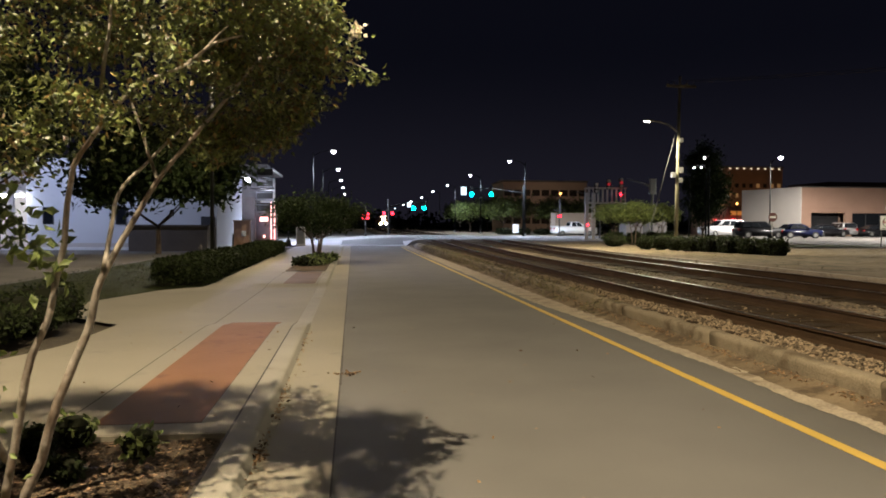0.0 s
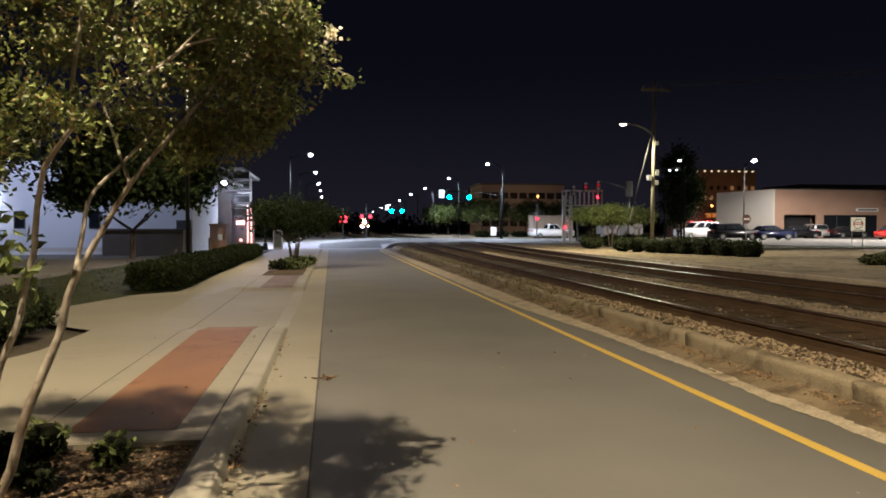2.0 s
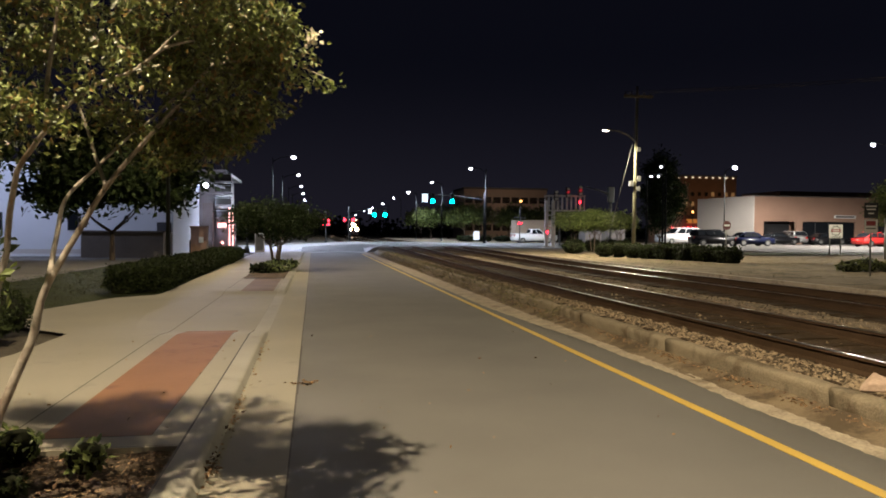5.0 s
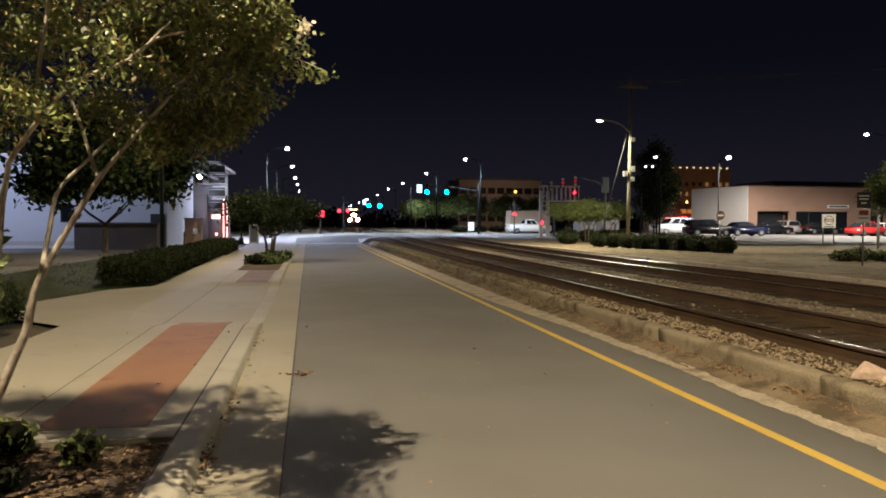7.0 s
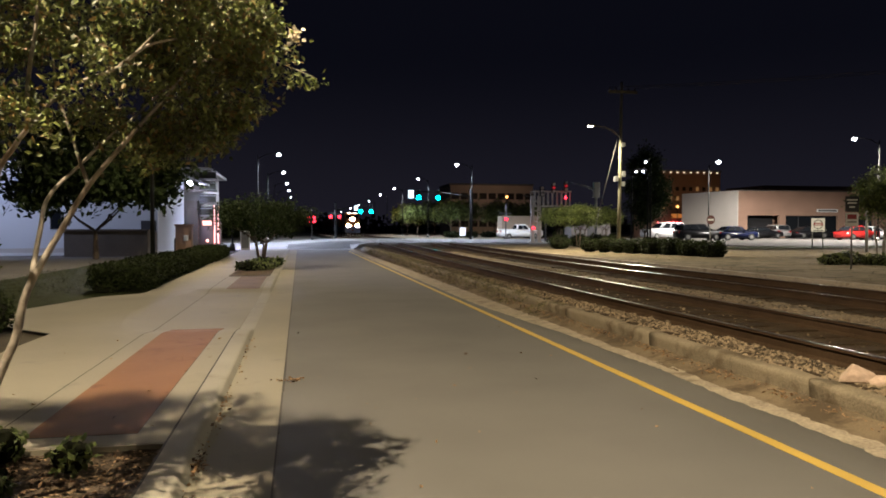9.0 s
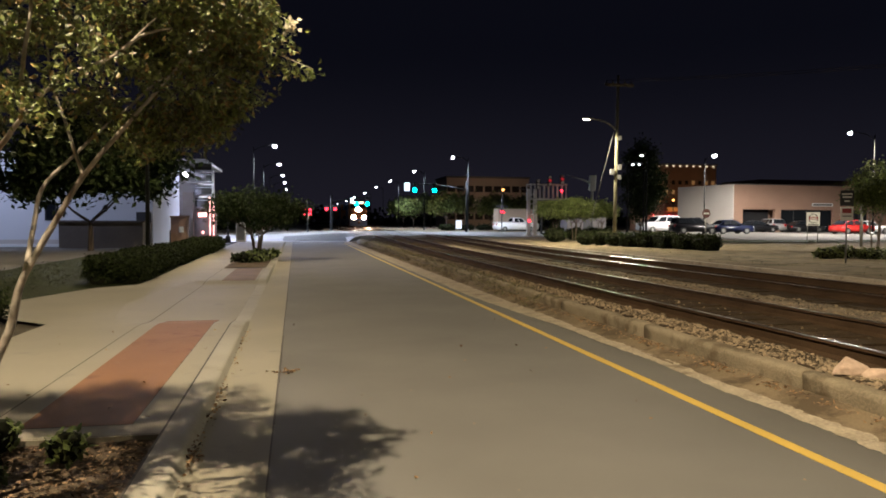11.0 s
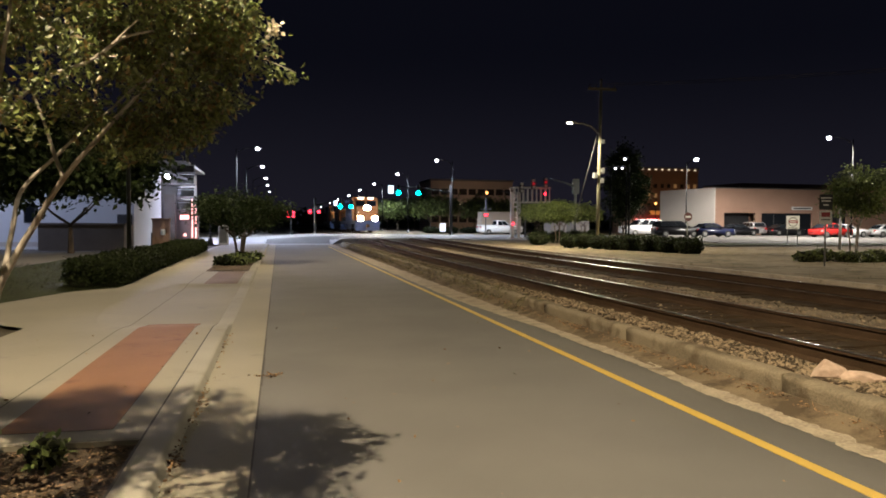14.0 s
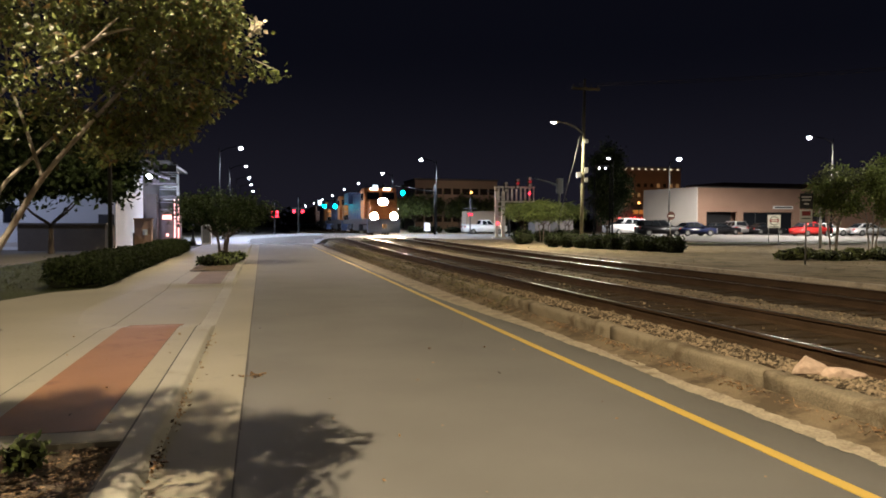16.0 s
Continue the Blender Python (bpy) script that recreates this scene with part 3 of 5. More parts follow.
    sheet(bm, [4.2, 5, 8, 11, 13], steps(84, 700, 14), lambda x, y: 0.30)
    structure("ballast_beyond", bm, BALLAST, "ballast bed going on past the crossing", "ballast")
    bm = bmesh.new()
    for at in (track_1, track_2):
        for x0, x1 in ((-1.35, -0.83), (-0.66, 0.66), (0.83, 1.35)):
            for y in steps(58, 80, 2.4)[:-1]:
                box(bm, at(y) + x0, y, 0.3, at(y) + x1, y + 2.37, 0.498)
    structure("crossing_panels", bm, PLANK, "concrete panels between the rails of the level crossing", "level crossing")
    bm = bmesh.new()
    tube(bm, [(4.4, 46, 0.12), (4.38, 51, 0.12), (4.55, 52.3, 0.12), (5.1, 53.2, 0.12)], [0.16] * 4, 8)
    structure("kerb_nose", bm, KERB, "pale rounded kerb end at the crossing", "kerb")
    # verge and lot beyond the tracks
    bm = bmesh.new()
    box(bm, 11.66, -10, 0.1, 11.88, 56, 0.41, bevel=0.02)
    structure("far_kerb", bm, PALE_EDGE, "pale concrete edging beyond the tracks", "kerb")
    bm = bmesh.new()
    sheet(bm, steps(11.88, 120, 2), steps(-10, 57, 1.5), lambda x, y: 0.36 + 0.03 * noise.noise((x * 0.4, y * 0.4, 0)))
    structure("verge", bm, VERGE, "dry sandy verge with thin grass beyond the tracks", "verge")
    bm = bmesh.new()
    sheet(bm, [13.2, 16, 20, 130], steps(84, 160, 4), lambda x, y: 0.33)
    structure("far_verge", bm, VERGE, "dusty verge beyond the cross street", "verge")
    bm = bmesh.new()
    box(bm, 30, 44, 0.2, 130, 84, 0.425)
    structure("parking_lot", bm, LOT, "bright concrete parking lot", "parking lot")
    bm = bmesh.new()
    sheet(bm, steps(17, 70, 1.5), steps(38.5, 43.5, 1), lambda x, y: 0.43 + 0.03 * noise.noise((x, y, 0)))
    structure("grass_strip", bm, GRASS, "dark grass strip along the parking lot", "lawn")


build_ground()
build_pavement()
build_railway()


# ---- plants ----
def stems(name, paths, mat, parent, sides=8):
    bm = bmesh.new()
    for pts, r0, r1 in paths:
        fine = []
        k = len(pts)
        for i in range(k - 1):
            p0, p1, p2, p3 = (Vector(pts[max(0, min(k - 1, j))]) for j in (i - 1, i, i + 1, i + 2))
            for s in (0, 0.25, 0.5, 0.75):
                fine.append(0.5 * (2 * p1 + (p2 - p0) * s + (2 * p0 - 5 * p1 + 4 * p2 - p3) * s * s + (3 * p1 - p0 - 3 * p2 + p3) * s ** 3))
        fine.append(Vector(pts[-1]))
        wob = [p + Vector((noise.noise(p * 4), noise.noise(p * 4 + Vector((5, 0, 0))), 0)) * 0.02 for p in fine]
        wob[0] = fine[0]
        tube(bm, wob, [r0 + (r1 - r0) * i / (len(wob) - 1) for i in range(len(wob))], sides)
    return part(name, bm, mat, parent, smooth=True)


def build_street_tree():
    """The multi-stemmed tree in the mulch bed that reaches over the walk."""
    tree = thing("street_tree", (0.01, 0.26, -0.06), "multi-stemmed crape myrtle with pale bark in the mulch bed", "tree")
    rng = np.random.default_rng(12)
    y = 4.25
    main = [((-1.79, y, 0.05), (-1.58, y, 0.66), (-1.44, y, 1.03), (-1.36, y, 1.32), (-1.21, y, 1.60), (-1.07, y - 0.02, 1.85), (-0.80, y - 0.05, 2.16), (-0.5, 4.1, 2.5))]
    paths = [(main[0], 0.032, 0.009),
             (((-1.90, y + 0.05, 0.05), (-1.75, y, 0.79), (-1.63, y, 1.16), (-1.55, y, 1.51), (-1.44, 4.1, 1.92), (-1.22, 3.86, 2.1), (-1.03, 3.82, 2.29), (-0.80, 3.82, 2.41), (-0.61, 3.82, 2.6)), 0.027, 0.005),
             (((-1.36, y, 1.32), (-1.31, y + 0.05, 1.60), (-1.29, y + 0.1, 1.79), (-1.14, y + 0.15, 1.98), (-0.94, y + 0.2, 2.2), (-0.7, y + 0.3, 2.45)), 0.017, 0.006),
             (((-1.07, y, 1.85), (-1.11, y + 0.05, 1.97), (-1.2, y + 0.1, 2.2), (-1.3, y + 0.2, 2.6)), 0.015, 0.006),
             (((-1.22, 3.86, 2.1), (-1.19, 3.8, 2.36), (-1.16, 3.8, 2.62), (-1.1, 3.85, 3.1)), 0.015, 0.005),
             (((-0.80, 3.82, 2.41), (-0.68, 3.8, 2.5), (-0.54, 3.78, 2.54)), 0.012, 0.005),
             (((-1.9, y + 0.1, 0.3), (-2.2, 4.3, 1.0), (-2.4, 4.2, 1.9), (-2.5, 4.0, 2.8)), 0.024, 0.008),
             (((-0.5, 4.1, 2.5), (-0.2, 4.35, 2.6), (0.14, 4.36, 2.49)), 0.008, 0.0025)]
    stems("trunk", [(pts, a * 0.86, b * 0.86) for pts, a, b in paths], BARK, tree, 10)
    # crown: clumps over an uneven dome that leans over the walk
    cs = crown_centres((-1.55, 4.25, 2.85), 1.35, 0.6, 0.75, 150, rng, -0.75)
    cs += [np.array((-0.5 + rng.normal() * 0.2, 4.15 + rng.normal() * 0.22, 2.62 + rng.normal() * 0.16)) for _ in range(40)]
    cs += [np.array((-0.2 + rng.normal() * 0.12, 4.2 + rng.normal() * 0.2, 2.65 + rng.normal() * 0.17)) for _ in range(34)]
    cs += [np.array((-0.62 + rng.normal() * 0.2, 4.55 + rng.normal() * 0.18, 2.22 + rng.normal() * 0.12)) for _ in range(40)]
    cs += [np.array((-2.4 + rng.normal() * 0.45, 4.1 + rng.normal() * 0.4, 2.2 + rng.normal() * 0.2)) for _ in range(26)]
    cs = [c for c in cs if c[1] > 3.0 and c[0] < -0.02 and c[2] > 1.95]
    # unseen clumps over walk and gutter, added to shape the crown's shadow
    front = [np.array((rng.uniform(-0.7, -0.3), rng.uniform(3.3, 3.8), rng.uniform(2.72, 2.92))) for _ in range(20)]
    high = [np.array((rng.uniform(-2.6, -0.9), rng.uniform(4.5, 4.95), rng.uniform(3.1, 3.6))) for _ in range(40)]
    spots = clumps(cs, 0.17, 62000, rng)
    gaps = np.array([noise.noise(Vector(p) * 3.6) + 0.6 * noise.noise(Vector(p) * 8.5) for p in spots])
    spots = spots[gaps > -0.1]
    spots = spots[(spots[:, 1] > 3.68) & (spots[:, 1] < 5.05) & (spots[:, 0] < 0.02 + 0.05 * np.sin(spots[:, 2] * 13) - 0.3 * np.maximum(0, spots[:, 2] - 2.5) - 1.6 * np.maximum(0, 2.4 - spots[:, 2]) + rng.normal(size=len(spots)) * 0.05)]
    # sprays that hang before the thin stem
    fore = [np.array((x + rng.normal() * 0.07, 3.66 + rng.normal() * 0.05, z + rng.normal() * 0.06)) for x, z, k in ((-1.3, 2.2, 6), (-1.17, 2.13, 4), (-1.45, 2.07, 4), (-1.58, 1.95, 4), (-1.14, 2.72, 4), (-0.9, 2.36, 3)) for _ in range(k)]
    spots = np.vstack((spots, clumps(fore, 0.1, 1500, rng), clumps(front, 0.14, 2800, rng), clumps(high, 0.16, 7000, rng)))
    pick = rng.random(len(spots))
    flakes("leaf_crown", spots[pick < 0.82], 0.035, LEAF, tree, 0.5, seed=21)
    flakes("rusty_leaf_crown", spots[pick >= 0.82], 0.033, LEAF_RUST, tree, 0.5, seed=22)
    tip = [(-0.04 + 0.22 * s + rng.normal() * 0.02, 4.4 - 0.05 * s + rng.normal() * 0.03, 2.5 - 0.03 * s + rng.normal() * 0.02) for s in rng.random(64)]
    tagged(flakes("leaf_shoot", tip, 0.045, LEAF, tree, 0.45, seed=23), kind="stuff")
    low = [(-2.0 + 0.42 * s + rng.normal() * 0.06, 4.25 + rng.normal() * 0.08, 1.8 - 0.4 * s + rng.normal() * 0.07) for s in rng.random(190)]
    tagged(flakes("leaf_shoot", low, 0.075, LEAF_BRIGHT, tree, 0.5, seed=24), kind="stuff")
    low = [(-1.95 + rng.normal() * 0.08, 4.1 + rng.normal() * 0.08, 0.2 + 0.75 * s) for s in rng.random(130)]
    tagged(flakes("leaf_shoot", low, 0.06, LEAF_BRIGHT, tree, 0.5, seed=25), kind="stuff")
    fl = [(0.012 + rng.normal() * 0.018, 4.16 + rng.normal() * 0.02, 2.68 + rng.normal() * 0.02) for _ in range(90)]
    flakes("blossom", fl, 0.022, BLOSSOM, tree, 0.9, seed=26)


def build_round_tree(name, at, trunk_h, rx, ry, rz, label, leaf, bark, count, size, seed, stems_n=1, base_r=0.12, clump=0.5, group="", leaf_low=-0.6, lobes=90):
    rng = np.random.default_rng(seed)
    tree = thing(name, at, label, "tree", group)
    top = trunk_h + rz
    paths = []
    for k in range(stems_n):
        a = math.tau * k / stems_n + rng.uniform(0, 1)
        sp = 0.0 if stems_n == 1 else 0.12
        fork = (math.cos(a) * sp * 2, math.sin(a) * sp * 2, trunk_h * 0.8)
        paths.append((((math.cos(a) * sp, math.sin(a) * sp, -0.1), (math.cos(a) * sp * 1.4, math.sin(a) * sp * 1.4, trunk_h * 0.4), fork), base_r / (1 if stems_n == 1 else 1.6), base_r * 0.5))
        for j in range(4 if stems_n == 1 else 2):
            b = a + j * math.tau / 4 + rng.uniform(-0.4, 0.4)
            paths.append(((fork, (math.cos(b) * rx * 0.35, math.sin(b) * ry * 0.35, trunk_h + rz * 0.2), (math.cos(b) * rx * 0.7, math.sin(b) * ry * 0.7, trunk_h + rz * rng.uniform(0.5, 1.1))), base_r * 0.4, base_r * 0.1))
    stems("trunk", paths, bark, tree, 7)
    cs = crown_centres((0, 0, top), rx, ry, rz, lobes, rng, leaf_low)
    flakes("crown", clumps(cs, clump, count, rng), size, leaf, tree, 0.6, seed=seed + 1)
    return tree


def build_bush(name, at, rx, ry, rz, label, leaf, count, size, seed, group="", boxy=False):
    rng = np.random.default_rng(seed)
    p = rng.uniform(-1, 1, (count * 3, 3))
    if boxy:
        r = (np.abs(p) ** 4).sum(1) ** 0.25
        m = (r < 1) & (r > 0.78)
    else:
        r = np.linalg.norm(p, axis=1)
        m = (r < 1) & (r > 0.62)
    p = p[m][:count]
    p[:, 2] = (p[:, 2] + 1) / 2
    bump = np.array([0.9 + 0.2 * noise.noise(Vector((q[0] * 2 + seed, q[1] * 2, q[2] * 2))) for q in p])[:, None]
    spots = p * bump * np.array((rx, ry, rz))
    bush = flakes(name, spots, size, leaf, None, 0.6, seed=seed)
    # solid near-black core: shade between the leaves put into its colour
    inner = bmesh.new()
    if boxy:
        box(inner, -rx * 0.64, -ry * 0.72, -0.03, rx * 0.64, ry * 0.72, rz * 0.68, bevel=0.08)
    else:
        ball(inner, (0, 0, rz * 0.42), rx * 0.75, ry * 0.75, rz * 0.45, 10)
    part("shade_core", inner, INNER_SHADE, bush, "near-black solid core for the shade inside the leaves")
    bush.matrix_world = pose(*at)
    return tagged(bush, label, "hedge" if boxy else "shrub", group)


build_street_tree()
# leaves and bark coloured darker than the first myrtle's, as unlit
build_round_tree("street_tree", (-1.45, 30.5, 0.14), 1.1, 1.95, 1.7, 0.8, "crape myrtle with several stems in the second bed, coloured as unlit", LEAF_UNLIT, DARK_BARK, 7000, 0.10, 31, stems_n=5, base_r=0.06, clump=0.4, leaf_low=-0.8)
build_round_tree("lawn_tree", (-10.2, 40.5, 0.02), 1.8, 3.7, 3.4, 2.5, "dark broad tree on the lawn before the white building", LEAF_UNLIT, DARK_BARK, 17000, 0.3, 41, base_r=0.17, clump=1.0)
build_round_tree("lawn_tree", (-12.0, 25.0, 0.02), 2.6, 3.4, 3.0, 2.4, "dark tree with hanging twigs beside the drive", LEAF_UNLIT, DARK_BARK, 12000, 0.2, 43, base_r=0.15, clump=0.9)
for i, y in enumerate((20.1, 22.6, 25.1, 27.6, 30.2, 32.8, 35.4, 38.0, 40.6)):
    w = 0.78 if i else 0.85
    build_bush("hedge", (-4.25 - (i % 3) * 0.05, y, 0.06), w, 1.42, 0.72 + 0.04 * math.sin(i * 2.3), "dark clipped evergreen hedge block along the walk", LEAF_HEDGE, 6500 if i < 2 else 4200, 0.085, 50 + i, "hedge along the walk", True)
for i, (x, y, s) in enumerate(((-4.4, 10.7, 0.6), (-4.55, 11.8, 0.66), (-5.4, 11.4, 0.7), (-4.5, 9.7, 0.62), (-5.3, 10.0, 0.7), (-6.2, 9.4, 0.75), (-4.9, 8.4, 0.66), (-5.9, 8.0, 0.7))):
    build_bush("shrub", (x, y, 0.05), s, s, s * 1.05, "dense dark green shrub beside the walk", LEAF_HEDGE, 2000, 0.06, 70 + i, "shrubs beside the walk")
for i in range(8):
    x, y = 15.1 + 0.36 * i, 36.6 - 1.05 * i
    build_bush("hedge", (x, y, 0.38), 0.62, 0.6, 0.78 + 0.05 * math.sin(i * 1.7), "dark rounded hedge bush on the verge", LEAF_HEDGE, 1300, 0.09, 90 + i, "hedge bushes on the verge", i > 2)
for i, (x, y) in enumerate(((17.0, 46.5), (18.6, 47.0), (20.3, 48.0), (22.0, 49.0))):
    build_bush("shrub", (x, y, 0.36), 0.85, 0.8, 0.95, "dark shrub under the verge trees", LEAF_HEDGE, 900, 0.11, 115 + i, "shrubs under the verge trees")
build_bush("shrub", (15.4, 42.0, 0.38), 0.75, 0.75, 0.75, "dark shrub on the sandy verge", LEAF_HEDGE, 900, 0.1, 110)
# bright leaf over dark bark puts lit tops and dim trunks into colour
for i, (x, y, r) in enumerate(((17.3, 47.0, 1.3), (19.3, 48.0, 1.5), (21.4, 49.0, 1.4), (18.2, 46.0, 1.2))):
    build_round_tree("verge_tree", (x, y, 0.38), 1.35, r, r, 0.6, "low crape myrtle with crown coloured as lit pale green on the verge", LEAF_BRIGHT, DARK_BARK, 5200, 0.13, 120 + i, stems_n=3, base_r=0.06, clump=0.4, group="trees on the verge")
for i, (x, y, h, r, up) in enumerate(((22.0, 24.6, 1.5, 0.95, 0.95), (23.4, 24.2, 1.3, 1.1, 1.15), (25.2, 24.8, 1.4, 1.2, 1.4))):
    build_round_tree("lot_tree", (x, y, 0.38), h, r, r, up, "young crape myrtle with olive leaves beside the parking lot", LEAF_BRIGHT, BARK, 5200, 0.1, 130 + i, stems_n=3, base_r=0.06, clump=0.36, group="trees beside the lot", leaf_low=-0.9, lobes=34)
for i in range(13):
    build_bush("shrub", (17.6 + 0.66 * i, 21.8 - 0.1 * i + 0.25 * math.sin(i * 2), 0.36), 0.55, 0.5, 0.42 + 0.07 * math.sin(i * 1.7), "low green shrub along the parking lot", LEAF, 900, 0.09, 140 + i, "shrubs along the parking lot")


# ---- street lamps, signals, poles ----
def build_street_lamp(at, reach, height=8.9, lens=LAMP_COOL, label="tall grey street lamp with a curved arm, lit", size=0.2, pole_mat=DARK_GREY, out=0.0):
    """reach: how far the arm goes in x."""
    lamp = thing("street_lamp", at, label, "street lamp", "street lamps")
    bm = bmesh.new()
    rod(bm, (0, 0, -0.1), (0, 0, height - 0.1), 0.085, 0.05, 10)
    part("pole", bm, pole_mat, lamp)
    bm = bmesh.new()
    tube(bm, [(0, 0, height - 0.5), (reach * 0.35, out * 0.35, height - 0.08), (reach * 0.85, out * 0.85, height + 0.1)], [0.045, 0.04, 0.035], 8)
    part("arm", bm, POLE_DARK, lamp)
    bm = bmesh.new()
    ball(bm, (reach, out, height + 0.1), 0.38, 0.17, 0.11, 12)
    head = part("luminaire", bm, DARK_GREY, lamp, smooth=True)
    bm = bmesh.new()
    ball(bm, (reach, out, height - 0.04), size, size * 0.9, size * 0.8, 20)
    part("lens", bm, lens, head, "glowing lamp glass", smooth=True)
    bm = bmesh.new()
    rod(bm, (0, 0, -0.1), (0, 0, 0.35), 0.17, 0.14, 10)
    part("base_cover", bm, STEEL, lamp)
    return lamp


build_street_lamp((-4.1, 1.95, 0.05), 2.45, 8.95, LAMP_WARM, size=0.12)
build_street_lamp((-5.3, 29.0, 0.05), 0.9, 8.95, LAMP_WARM, size=0.12, pole_mat=BLACK)
for y in (74.0, 97.0, 121.0, 143.0, 172.0):
    build_street_lamp((-3.9, y, 0.0), 2.0, pole_mat=POLE_DARK)
for y in (82.0, 106.0, 133.0, 157.0, 183.0, 215.0, 250.0, 300.0):
    build_street_lamp((19.5 if y < 90 else 18.6, y, 0.33 if y < 160 else 0.0), -1.8 if y < 90 else -1.5, 8.6, pole_mat=POLE_DARK)
for x, y, h in ((46.6, 77.5, 8.7), (53.6, 60.0, 9.6)):
    build_street_lamp((x, y, 0.4), (-0.35 if y < 90 else 1.1) if x < 52 else -2.7, h, label="tall parking lot lamp, lit", pole_mat=POLE_DARK, out=-2.5 if 70 < y < 90 else 0.0, size=0.26 if x < 52 else 0.2)
for x, y, h, r in ((29.4, 58.0, 6.9, -0.45), (27.2, 57.0, 6.0, 0.4), (29.15, 58.0, 6.1, -0.45)):
    build_street_lamp((x, y, 0.38), r, h, label="dark post lamp before the tall tree, lit", pole_mat=POLE_DARK, size=0.1 if h > 6.5 else 0.065)
# post of the unseen added lamp beside the verge
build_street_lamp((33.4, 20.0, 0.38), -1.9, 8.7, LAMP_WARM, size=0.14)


def build_signal_mast(at, reach, heads, height, sign_x, half=0.3):
    mast = thing("traffic_signal", at, "mast-arm traffic signal with two green lights", "traffic signal", "traffic signals")
    bm = bmesh.new()
    rod(bm, (0, 0, -0.1), (0, 0, height + 0.5), 0.14, 0.10, 10)
    part("pole", bm, POLE_DARK, mast)
    bm = bmesh.new()
    tube(bm, [(0, 0, height - 0.4), (reach * 0.5, 0, height + 0.1), (reach, 0, height + 0.15)], [0.09, 0.07, 0.05], 8)
    part("mast_arm", bm, POLE_DARK, mast)
    for x in heads:
        bm = bmesh.new()
        box(bm, x - 0.18, -0.16, height - 0.75, x + 0.18, 0.06, height + 0.35, bevel=0.03)
        head = part("signal_head", bm, BLACK, mast)
        for k, m in enumerate((GLASS, GLASS, GREEN_LENS)):
            bm = bmesh.new()
            z = height + 0.17 - 0.36 * k
            # lit lens wider than the head, its glow put into the size
            rod(bm, (x, -0.15, z), (x, -0.19, z), 0.15 if k < 2 else 0.24, None, 16)
            part("lens", bm, m, head, "green lit lens" if k == 2 else "unlit lens")
    bm = bmesh.new()
    box(bm, sign_x - half, -0.08, height - half * 2.1, sign_x + half, 0.02, height + half * 0.9, bevel=0.03)
    part("lit_sign", bm, LIT_SIGN, mast, "white back-lit sign panel")
    return mast


build_signal_mast((19.2, 81.5, 0.33), -7.3, (-3.75, -6.0), 5.3, -6.85)
build_signal_mast((4.4, 90.0, 0.28), 4.6, (3.0, 4.3), 3.95, 2.45, 0.2)


def build_flasher(at, label, spread, rows, lens=0.19):
    f = thing("crossing_signal", at, label, "crossing signal", "crossing signals")
    bm = bmesh.new()
    rod(bm, (0, 0, -0.1), (0, 0, 4.4), 0.07, 0.06, 8)
    part("mast", bm, DARK_GREY, f)
    boxes("cross_arm", DARK_GREY, f, (-0.75, -0.05, 3.06, 0.75, 0.05, 3.14))
    for x, z in ((s * spread, z) for z in rows for s in (-1, 1)):
        bm = bmesh.new()
        rod(bm, (x, -0.06, z), (x, -0.09, z), lens + 0.07, None, 18)
        back = part("backing_disc", bm, BLACK, f)
        bm = bmesh.new()
        ball(bm, (x, -0.12, z), lens, 0.06, lens, 14)
        part("lens", bm, RED_LENS, back, "red lit lens", smooth=True)
    boxes("base", DARK_GREY, f, (-0.2, -0.2, -0.1, 0.2, 0.2, 0.35), bevel=0.02)
    return f


build_flasher((1.75, 103.0, 0.0), "railway crossing signal with four red lights on", 0.33, (3.1, 2.6))
build_flasher((4.2, 88.0, 0.25), "railway crossing signal with red lights beside the track", 0.5, (2.75,))

build_flasher((24.4, 85.0, 0.33), "small red signal beside the far verge", 0.12, (2.4,), 0.12)


